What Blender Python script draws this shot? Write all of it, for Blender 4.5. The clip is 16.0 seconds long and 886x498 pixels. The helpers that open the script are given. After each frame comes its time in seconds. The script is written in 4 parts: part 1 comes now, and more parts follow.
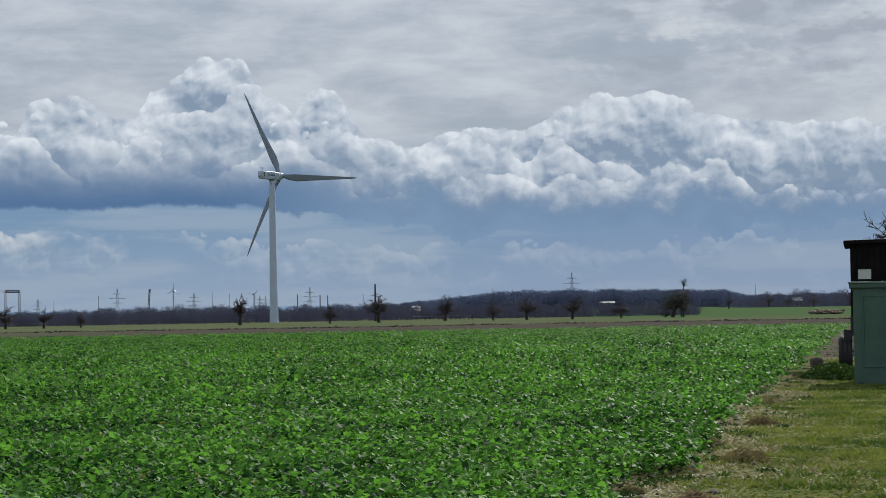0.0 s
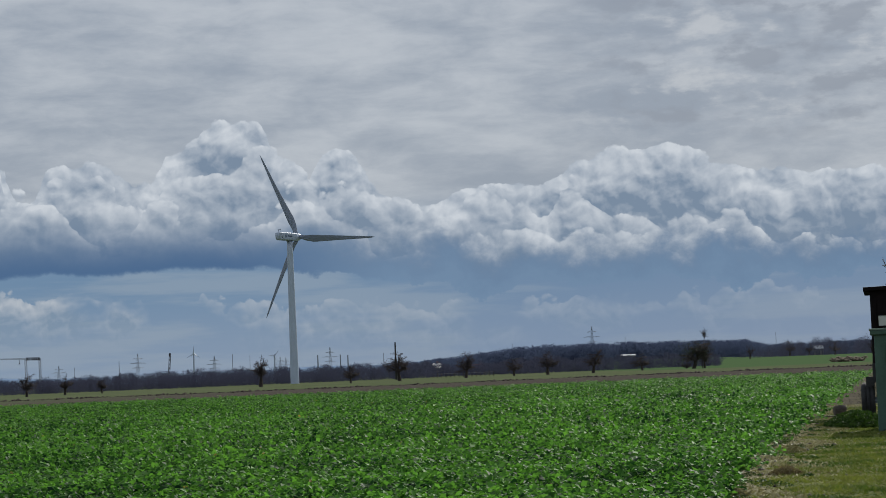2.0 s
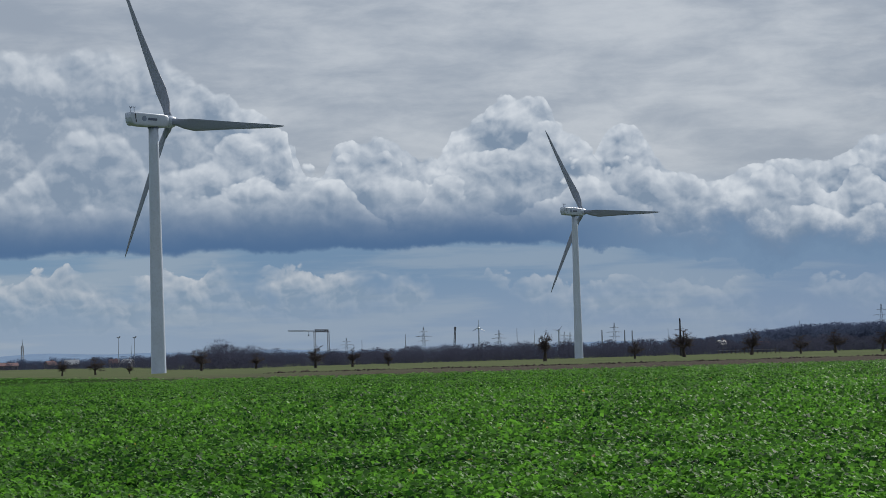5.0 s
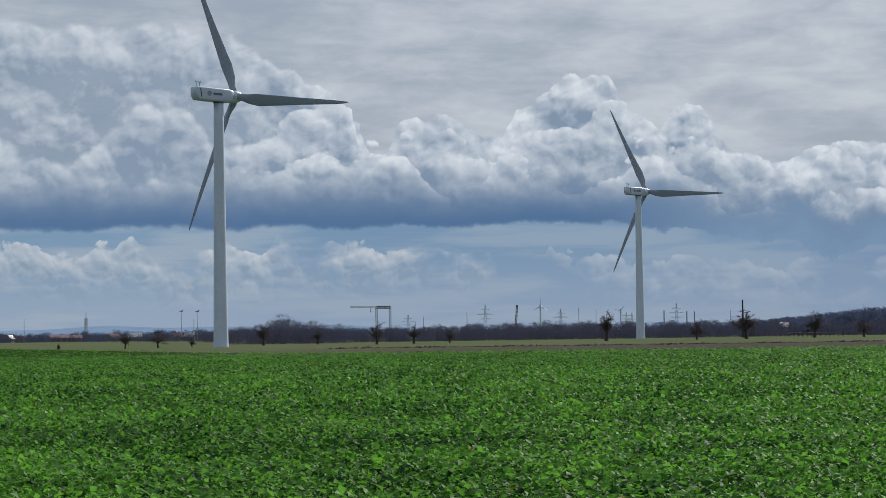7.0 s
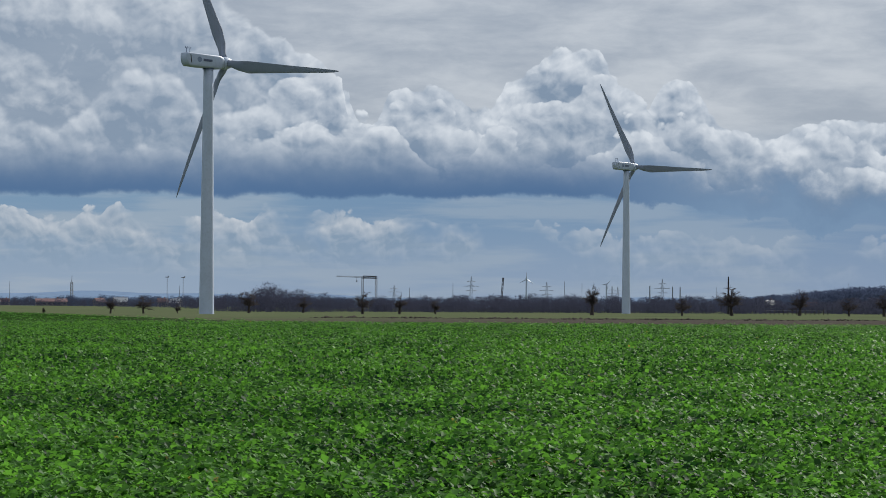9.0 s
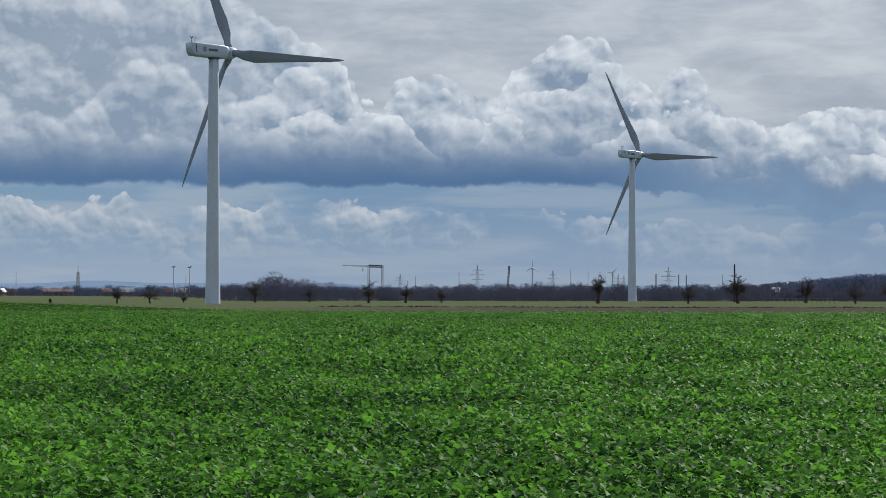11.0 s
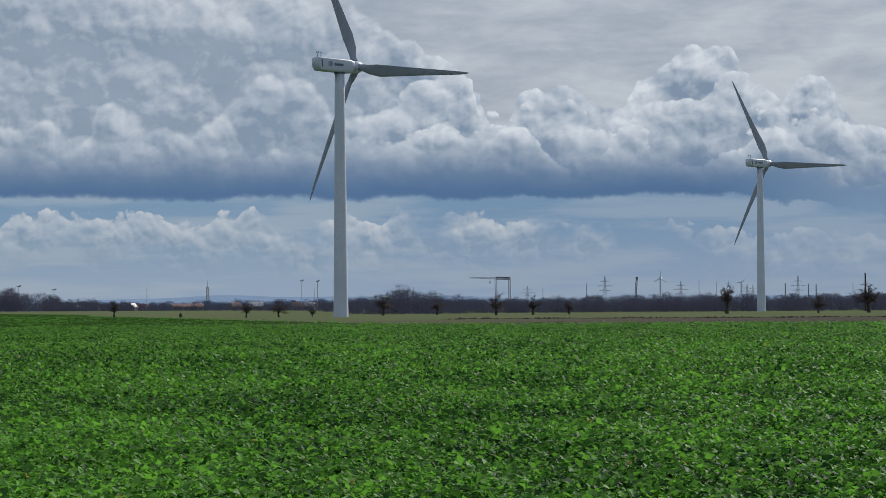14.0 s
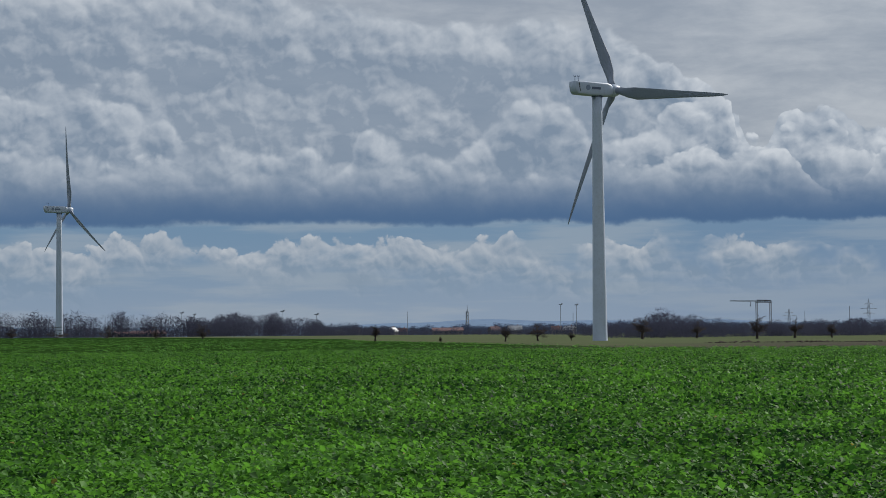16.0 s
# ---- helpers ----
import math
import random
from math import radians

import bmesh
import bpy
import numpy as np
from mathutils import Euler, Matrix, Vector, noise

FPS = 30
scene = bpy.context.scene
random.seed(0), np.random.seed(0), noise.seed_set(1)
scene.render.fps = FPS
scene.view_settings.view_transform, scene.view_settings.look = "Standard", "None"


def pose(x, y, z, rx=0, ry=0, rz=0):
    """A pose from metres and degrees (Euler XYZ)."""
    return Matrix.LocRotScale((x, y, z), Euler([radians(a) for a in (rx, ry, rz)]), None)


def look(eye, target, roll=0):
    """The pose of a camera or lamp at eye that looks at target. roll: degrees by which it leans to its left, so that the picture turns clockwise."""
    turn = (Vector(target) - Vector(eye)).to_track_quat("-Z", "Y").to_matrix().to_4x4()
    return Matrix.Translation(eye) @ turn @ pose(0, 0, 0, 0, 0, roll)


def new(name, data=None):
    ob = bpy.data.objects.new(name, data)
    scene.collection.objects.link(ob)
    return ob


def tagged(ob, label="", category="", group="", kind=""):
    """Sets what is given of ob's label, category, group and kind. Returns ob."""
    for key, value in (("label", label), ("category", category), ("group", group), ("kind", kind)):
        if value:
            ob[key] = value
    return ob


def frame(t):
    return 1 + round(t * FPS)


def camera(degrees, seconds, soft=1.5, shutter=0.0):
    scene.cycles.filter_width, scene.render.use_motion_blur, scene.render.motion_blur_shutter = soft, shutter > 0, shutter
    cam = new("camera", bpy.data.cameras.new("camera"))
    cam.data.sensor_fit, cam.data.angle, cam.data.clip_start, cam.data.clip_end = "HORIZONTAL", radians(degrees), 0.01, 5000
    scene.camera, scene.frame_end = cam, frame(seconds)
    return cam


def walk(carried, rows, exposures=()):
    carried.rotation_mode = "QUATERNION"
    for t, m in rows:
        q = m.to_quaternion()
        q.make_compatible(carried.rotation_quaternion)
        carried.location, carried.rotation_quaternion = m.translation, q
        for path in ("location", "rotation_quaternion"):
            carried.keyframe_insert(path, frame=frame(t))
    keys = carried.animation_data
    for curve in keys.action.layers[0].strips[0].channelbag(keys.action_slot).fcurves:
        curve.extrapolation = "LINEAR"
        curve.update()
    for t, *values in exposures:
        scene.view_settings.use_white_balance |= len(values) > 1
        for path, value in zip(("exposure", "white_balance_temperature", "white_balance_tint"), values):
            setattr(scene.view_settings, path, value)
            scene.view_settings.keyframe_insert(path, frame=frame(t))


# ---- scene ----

EYE = Vector((0.0, 0.0, 1.65))
LENS = 23.33


def heading(az, el, dist=1.0):
    """A vector from azimuth (degrees, clockwise from +y) and elevation."""
    a, e = radians(az), radians(el)
    return Vector((math.sin(a) * math.cos(e), math.cos(a) * math.cos(e), math.sin(e))) * dist


# seconds, azimuth, pitch, roll of the camera, which turns where it stands
TURNS = [
    (0.0, 0.0, 1.788, -0.992), (0.5, 0.011, 1.818, -1.599), (1.0, -0.067, 2.681, -2.107), (1.5, -0.245, 3.213, -2.381),
    (2.0, -0.446, 3.323, -2.399), (2.5, -0.713, 3.24, -2.283), (3.0, -0.987, 3.497, -2.106), (3.5, -1.234, 3.712, -1.869),
    (4.0, -2.511, 3.692, -1.745), (4.5, -5.549, 3.584, -1.703), (5.0, -8.066, 2.925, -1.681), (5.2, -8.548, 2.882, -1.656),
    (7.5, -9.839, 2.201, -0.774), (8.0, -9.84, 2.046, -0.607), (8.5, -9.819, 1.875, -0.222), (9.0, -9.411, 1.598, 0.288),
    (11.5, -9.593, 1.229, 0.042), (12.0, -9.769, 1.103, 0.204), (12.5, -9.981, 1.033, 0.205), (13.0, -10.706, 0.99, 0.114),
    (13.5, -11.428, 0.9, -0.011), (14.0, -12.957, 1.628, -0.416), (14.5, -15.676, 2.393, -0.549), (15.0, -16.516, 2.556, -0.686),
    (15.5, -17.641, 2.492, -0.708), (16.0, -19.85, 2.32, -0.55)]
cam = camera(LENS, 16.0, soft=0.75)
walk(cam, [(t, look(EYE, EYE + heading(a, e), r)) for t, a, e, r in TURNS],
     exposures=[(0.0, 0.08), (0.5, 0.02), (1.0, -0.24), (1.5, -0.20), (2.5, -0.16), (3.5, -0.22), (5.0, -0.08), (7.5, 0.02), (9.0, 0.02), (12.5, 0.10), (13.5, 0.08), (14.5, -0.16), (16.0, -0.20)])

# ---- light ----
SUN_AZ, SUN_EL = 26.0, 34.0
sun = new("sun", bpy.data.lights.new("sun", "SUN"))
sun.data.energy, sun.data.angle, sun.data.color = 5.0, radians(1.5), (1.0, 0.96, 0.90)
sun.matrix_world = look(heading(SUN_AZ, SUN_EL, 100), (0, 0, 0))


class Nodes:
    """Short ways to write node trees."""

    def __init__(self, tree):
        self.tree = tree

    def add(self, kind, inputs=()):
        n = self.tree.nodes.new(kind)
        for k, v in dict(inputs).items():
            self.put(n.inputs[k], v)
        return n

    def put(self, socket, v):
        if isinstance(v, bpy.types.NodeSocket):
            self.tree.links.new(v, socket)
        else:
            socket.default_value = v

    def math(self, op, a, b=0.0, c=0.0, clamp=False):
        n = self.add("ShaderNodeMath")
        n.operation, n.use_clamp = op, clamp
        for s, v in zip(n.inputs, (a, b, c)):
            self.put(s, v)
        return n.outputs[0]

    def step(self, v, lo, hi, a=0.0, b=1.0):
        n = self.add("ShaderNodeMapRange")
        n.interpolation_type = "SMOOTHSTEP"
        for s, x in zip(n.inputs, (v, lo, hi, a, b)):
            self.put(s, x)
        return n.outputs[0]

    def mix(self, f, a, b, blend="MIX"):
        n = self.add("ShaderNodeMix")
        n.data_type, n.blend_type = "RGBA", blend
        self.put(n.inputs[0], f)
        self.put(n.inputs[6], (*a, 1) if isinstance(a, tuple) else a)
        self.put(n.inputs[7], (*b, 1) if isinstance(b, tuple) else b)
        return n.outputs[2]

    def noise(self, vec, scale, detail=4.0, rough=0.55, dims="3D", out=0):
        n = self.add("ShaderNodeTexNoise")
        n.noise_dimensions = dims
        for k, v in (("Vector", vec), ("Scale", scale), ("Detail", detail), ("Roughness", rough)):
            self.put(n.inputs[k], v)
        return n.outputs[out]

    def vmath(self, op, a, b):
        n = self.add("ShaderNodeVectorMath")
        n.operation = op
        self.put(n.inputs[0], a)
        self.put(n.inputs[3 if op == "SCALE" else 1], b)
        return n.outputs[0]

    def vec(self, x, y, z=0.0):
        n = self.add("ShaderNodeCombineXYZ")
        for s, v in zip(n.inputs, (x, y, z)):
            self.put(s, v)
        return n.outputs[0]


# tops of the cumulus banks, far, middle and near: azimuth, elevation
BANK_FAR = [(-36, 9.6), (-28.6, 9.4), (-24, 9.2), (-20, 8.5), (-16.5, 8.4), (-14.6, 7.7), (-13.8, 7.1), (-12.6, 6.4), (-11.9, 5.8), (-11.5, 5.0),
            (-10.8, 5.7), (-9.3, 5.9), (-8.4, 5.3), (-7.7, 6.1), (-6.9, 6.6), (-5.8, 6.9), (-5.0, 6.4), (-4.1, 5.3), (-3.7, 5.8), (-3.1, 6.05), (-2.4, 5.4),
            (-1.4, 4.8), (0.5, 5.0), (2.2, 5.0), (3.2, 5.45), (4.5, 5.8), (6.0, 5.75), (6.9, 5.3), (9.3, 5.0), (18, 4.8)]
BANK_MID = [(-36, 6.6), (-30.2, 6.6), (-27.5, 6.2), (-26.7, 5.4), (-25.6, 5.0), (-23.2, 5.0), (-22.6, 4.5), (-21.9, 5.6), (-20.7, 5.2), (-19.8, 4.7),
            (-18.6, 5.9), (-17.5, 6.3), (-16.4, 6.2), (-15.6, 5.4), (-14.8, 5.7), (-14.1, 5.9), (-13.4, 6.3), (-12.7, 6.3), (-12.1, 5.8), (-11.5, 4.9),
            (-10.7, 5.3), (-9.3, 5.3), (-8.3, 4.6), (-7.6, 5.4), (-6.6, 5.4), (-5.6, 5.8), (-4.8, 6.2), (-4.2, 5.7), (-3.5, 4.9), (-2.7, 5.0),
            (-1.7, 4.7), (-0.4, 4.2), (0.6, 4.7), (1.7, 4.7), (2.3, 4.2), (2.8, 4.8), (3.8, 4.5), (4.7, 3.8), (7.0, 4.0), (8.5, 3.2), (18, 3.2)]
BANK_NEAR = [(-36, 5.0), (-29, 4.9), (-25, 4.3), (-22.5, 4.0), (-20.2, 4.5), (-18.2, 4.2), (-16, 4.6), (-14.2, 4.4), (-13.4, 4.9), (-12.2, 5.0), (-11.0, 4.9), (-10.4, 4.6),
             (-9.8, 3.8), (-8.8, 3.8), (-8.4, 4.6), (-7.8, 4.8), (-7.2, 4.3), (-6.3, 3.9), (-5.2, 4.3), (-4.5, 4.9), (-3.5, 4.5), (-2.4, 4.1), (-1.9, 3.3),
             (-0.8, 3.5), (0.8, 3.6), (1.7, 3.8), (2.8, 3.6), (4.4, 3.4), (6.2, 3.0), (7.4, 3.3), (9.0, 2.6), (18, 2.6)]


def build_world():
    world = bpy.data.worlds.new("overcast_sky")
    world.use_nodes = True
    scene.world = world
    t = world.node_tree
    t.nodes.clear()
    n = Nodes(t)
    ray = n.add("ShaderNodeTexCoord").outputs["Generated"]
    xyz = n.add("ShaderNodeSeparateXYZ", {0: ray}).outputs
    az = n.math("MULTIPLY", n.math("ARCTAN2", xyz[0], xyz[1]), 57.2958)
    el = n.math("MULTIPLY", n.math("ARCSINE", xyz[2]), 57.2958)
    clear = n.add("ShaderNodeTexSky")
    clear.sky_type, clear.sun_disc, clear.sun_elevation, clear.sun_rotation = "NISHITA", False, radians(SUN_EL), radians(SUN_AZ)
    sky = n.mix(1.0, clear.outputs[0], (0.09, 0.09, 0.09), "MULTIPLY")
    # high deck of thin grey cloud in long streaks, more broken towards the sun
    flat = n.vec(n.math("MULTIPLY", az, 0.20), n.math("MULTIPLY", el, 0.70))
    flat = n.vmath("ADD", flat, n.vmath("SCALE", n.noise(flat, 1.1, 3, 0.5, "2D", 1), 0.35))
    deck = n.noise(flat, 1.3, 7, 0.60, "2D")
    wide = n.noise(flat, 0.42, 3, 0.5, "2D")
    deck = n.math("ADD", n.math("MULTIPLY", deck, 0.65), n.math("MULTIPLY", wide, 0.35))
    high = n.mix(n.step(deck, 0.30, 0.70), (0.315, 0.368, 0.45), (0.535, 0.578, 0.637))
    broken = n.noise(n.vec(n.math("MULTIPLY", az, 0.40), n.math("MULTIPLY", el, 0.95)), 1.35, 6, 0.56, "2D")
    patch = n.math("MULTIPLY", n.step(az, 1.5, 6.0), n.step(el, 5.4, 6.6))
    high = n.mix(n.math("MULTIPLY", n.step(broken, 0.48, 0.68, 0.0, 0.8), patch), high, (0.285, 0.325, 0.395))
    high = n.mix(n.math("MULTIPLY", n.step(broken, 0.48, 0.25, 0.0, 0.7), patch), high, (0.60, 0.63, 0.67))
    # haze towards the horizon
    low = n.mix(n.step(el, 0.2, 3.0), (0.215, 0.315, 0.465), (0.130, 0.245, 0.41))
    band = n.noise(n.vec(n.math("MULTIPLY", az, 0.12), n.math("MULTIPLY", el, 1.1)), 1.2, 5, 0.55, "2D")
    low = n.mix(n.math("MULTIPLY", n.step(band, 0.42, 0.64), n.step(az, -6.0, 2.0, 0.55, 0.50)), low, (0.29, 0.375, 0.48))
    low = n.mix(n.step(az, -7.0, 4.0), low, n.mix(1.0, low, (0.84, 0.90, 0.96), "MULTIPLY"))
    low = n.mix(n.step(az, -10.0, -18.0), low, n.mix(1.0, low, (1.22, 1.13, 1.05), "MULTIPLY"))
    base = n.mix(n.step(el, 2.8, 5.2), low, high)
    base = n.mix(0.06, base, sky)
    # heaped cumulus: three banks, one before the other
    flatv = n.vec(az, n.math("MULTIPLY", el, 1.12))
    warp = n.noise(flatv, 0.9, 3, 0.5, "2D", 1)
    p = n.vmath("ADD", flatv, n.vmath("SCALE", n.vmath("SUBTRACT", warp, (0.5, 0.5, 0.5)), 0.55))

    def billow(vec, scale=0.80, detail=3.2, smooth=0.12):
        v = n.add("ShaderNodeTexVoronoi")
        v.voronoi_dimensions, v.feature, v.normalize = "2D", "SMOOTH_F1", True
        for k, x in (("Vector", vec), ("Scale", scale), ("Detail", detail), ("Roughness", 0.41), ("Lacunarity", 2.15), ("Smoothness", smooth)):
            n.put(v.inputs[k], x)
        return n.math("SUBTRACT", 1.0, v.outputs["Distance"])

    def ridge(tops):
        curve = n.add("ShaderNodeFloatCurve")
        pts = curve.mapping.curves[0].points
        for k, (a, e) in enumerate(tops):
            xy = ((a + 36) / 54, e / 12)
            if k == 0:
                pts[0].location = xy
            elif k == len(tops) - 1:
                pts[-1].location = xy
            else:
                pts.new(*xy)
        curve.mapping.update()
        n.put(curve.inputs["Value"], n.math("DIVIDE", n.math("ADD", az, 36.0), 54.0, clamp=True))
        return n.math("MULTIPLY", curve.outputs[0], 12.0)

    foot = n.math("ADD", n.step(az, -6.5, 3.0, 3.02, 2.2), n.math("MULTIPLY", n.math("SUBTRACT", n.noise(flatv, 0.7, 5, 0.6, "2D"), 0.5), n.step(az, -7.0, 1.0, 0.45, 2.0)))
    over = n.math("SUBTRACT", el, foot)
    crisp = n.step(az, -17.0, -12.0)
    mottle = n.math("SUBTRACT", n.noise(flatv, 0.55, 6, 0.62, "2D"), 0.5)
    col = base
    for k, (tops, gain, lit) in enumerate(((BANK_FAR, 0.75, 1.0), (BANK_MID, 1.1, 1.0), (BANK_NEAR, 1.3, 1.0))):
        q = n.vmath("ADD", p, (k * 13.7, k * 5.1, 0))
        b0 = billow(q)
        b1 = billow(n.vmath("ADD", q, (0.10, 0.17, 0)))
        depth = n.math("ADD", n.math("SUBTRACT", ridge(tops), el), n.math("MULTIPLY", n.math("SUBTRACT", b0, 0.70), 1.5 * gain))
        body = n.math("MULTIPLY", n.step(depth, 0.0, n.step(crisp, 0.0, 1.0, 0.38, 0.07 + 0.03 * k)), n.step(over, -0.10, 0.12))
        body = n.math("MULTIPLY", body, n.step(crisp, 0.0, 1.0, 0.75, 1.0))
        # bright towards the sun at the rims and on each swelling, dull inside
        shape = n.math("MULTIPLY", n.math("SUBTRACT", b0, b1), n.step(crisp, 0.0, 1.0, 2.9, 2.9))
        tone = n.math("ADD", n.step(depth, 1.6, 0.0, 0.10, 0.72), shape)
        tone = n.math("ADD", tone, n.math("MULTIPLY", mottle, 1.2))
        tone = n.math("MULTIPLY", n.math("MULTIPLY", tone, n.step(crisp, 0.0, 1.0, 0.88 * lit, 0.97 * lit)), n.step(over, 0.2, 1.9, 0.12, 1.0), clamp=True)
        puff = n.mix(tone, (0.215, 0.290, 0.395), (0.66, 0.71, 0.77))
        puff = n.mix(n.step(over, 1.45, 0.0), puff, (0.084, 0.162, 0.302))
        puff = n.mix(n.math("MULTIPLY", n.step(az, -6.5, -1.0, 0.0, 0.95), n.step(over, 1.4, 0.0)), puff, (0.185, 0.285, 0.425))
        col = n.mix(body, col, puff)
    # low, far cumulus under the bank, in loose heaps
    lt = n.math("ADD", n.step(az, -12.0, -2.0, 2.55, 1.9), n.math("MULTIPLY", n.math("SUBTRACT", n.noise(n.vec(az, 0.0), 0.45, 3, 0.6, "2D"), 0.5), 1.5))
    q = n.vmath("SCALE", p, 2.0)
    s0 = billow(q, 0.75)
    s1 = billow(n.vmath("ADD", q, (0.12, 0.26, 0)), 0.75)
    ld = n.math("ADD", n.math("SUBTRACT", lt, el), n.math("MULTIPLY", n.math("SUBTRACT", s0, 0.70), 1.1))
    lm = n.math("MULTIPLY", n.step(ld, 0.0, 0.10), n.step(ld, 1.7, 0.35))
    heap = n.step(n.noise(n.vec(az, n.math("MULTIPLY", el, 1.6)), 0.32, 4, 0.55, "2D"), n.step(az, -14.0, -8.0, 0.34, 0.42), n.step(az, -14.0, -8.0, 0.52, 0.60))
    lm = n.math("MULTIPLY", n.math("MULTIPLY", lm, heap), n.step(az, -13.0, -1.0, 0.95, 0.32))
    lc = n.mix(n.math("ADD", n.math("MULTIPLY", n.math("SUBTRACT", s0, s1), 2.4), n.step(ld, 0.9, 0.0, 0.15, 0.65), clamp=True), (0.235, 0.32, 0.425), (0.53, 0.575, 0.63))
    col = n.mix(n.math("MULTIPLY", lm, n.step(over, 0.05, -0.1)), col, lc)
    # below the horizon, dull ground light
    col = n.mix(n.step(el, -0.6, -2.0), col, (0.10, 0.13, 0.07))
    bg = n.add("ShaderNodeBackground", {"Color": col, "Strength": 1.0})
    out = n.add("ShaderNodeOutputWorld")
    t.links.new(bg.outputs[0], out.inputs[0])


build_world()

# ---- materials ----


def material(name, colour, rough=0.7, metal=0.0, vary=0.25, scale=3.0, bump=0.0, bump_scale=40.0, spec=0.5, per="object", tint=None):
    """A painted or natural surface: stains at a large scale, grain at a small one, and a shift from piece to piece."""
    m = bpy.data.materials.new(name)
    m.use_nodes = True
    n = Nodes(m.node_tree)
    b = m.node_tree.nodes["Principled BSDF"]
    pos = n.add("ShaderNodeTexCoord").outputs["Object"]
    big = n.noise(pos, scale, 5, 0.6)
    fine = n.noise(pos, scale * 11, 3, 0.6)
    dark = tuple(c * (1 - vary) for c in colour)
    light = tint or tuple(min(1, c * (1 + vary)) for c in colour)
    col = n.mix(n.step(big, 0.3, 0.7), dark, light)
    col = n.mix(n.math("MULTIPLY", n.step(fine, 0.45, 0.75), 0.35), col, tuple(c * 0.7 for c in colour))
    if per == "island":
        r = n.add("ShaderNodeNewGeometry").outputs["Random Per Island"]
    else:
        r = n.add("ShaderNodeObjectInfo").outputs["Random"]
    hsv = n.add("ShaderNodeHueSaturation", {"Color": col, "Value": n.step(r, 0.0, 1.0, 1 - vary * 0.6, 1 + vary * 0.6)})
    n.put(b.inputs["Base Color"], hsv.outputs[0])
    n.put(b.inputs["Roughness"], n.step(fine, 0.2, 0.8, max(0.05, rough - 0.1), min(1, rough + 0.1)))
    b.inputs["Metallic"].default_value = metal
    b.inputs["Specular IOR Level"].default_value = spec
    if bump:
        bn = n.add("ShaderNodeBump", {"Strength": bump, "Distance": 0.02, "Height": n.noise(pos, bump_scale, 4, 0.6)})
        n.put(b.inputs["Normal"], bn.outputs[0])
    return m


def leaf_material(name, dark, light, gloss, through_light=0.25, rare=None, shine=0.08, glow=(1.45, 1.55, 0.8), patches=0.16, clump=0.4):
    """Leaves: a shift of colour from leaf to leaf, a waxy face and light that comes through."""
    m = bpy.data.materials.new(name)
    m.use_nodes = True
    n = Nodes(m.node_tree)
    b = m.node_tree.nodes["Principled BSDF"]
    out = m.node_tree.nodes["Material Output"]
    geo = n.add("ShaderNodeNewGeometry")
    r = geo.outputs["Random Per Island"]
    patch = n.noise(geo.outputs["Position"], patches, 4, 0.6)
    f = n.math("ADD", n.math("MULTIPLY", r, 1 - clump), n.math("MULTIPLY", n.step(patch, 0.3, 0.7), clump))
    col = n.mix(n.step(f, 0.08, 0.88), dark, light)
    if rare:
        col = n.mix(n.math("GREATER_THAN", r, 0.9988), col, rare)
    n.put(b.inputs["Base Color"], col)
    b.inputs["Roughness"].default_value = gloss
    b.inputs["Specular IOR Level"].default_value = shine
    tr = n.add("ShaderNodeBsdfTranslucent", {"Color": n.mix(1.0, col, glow, "MULTIPLY")})
    mixed = n.add("ShaderNodeMixShader", {0: through_light, 1: b.outputs[0], 2: tr.outputs[0]})
    m.node_tree.links.new(mixed.outputs[0], out.inputs[0])
    return m


def edge_x(y):
    """The crop's straight border beside the verge."""
    return 1.3 + 0.2 * (y - 19)


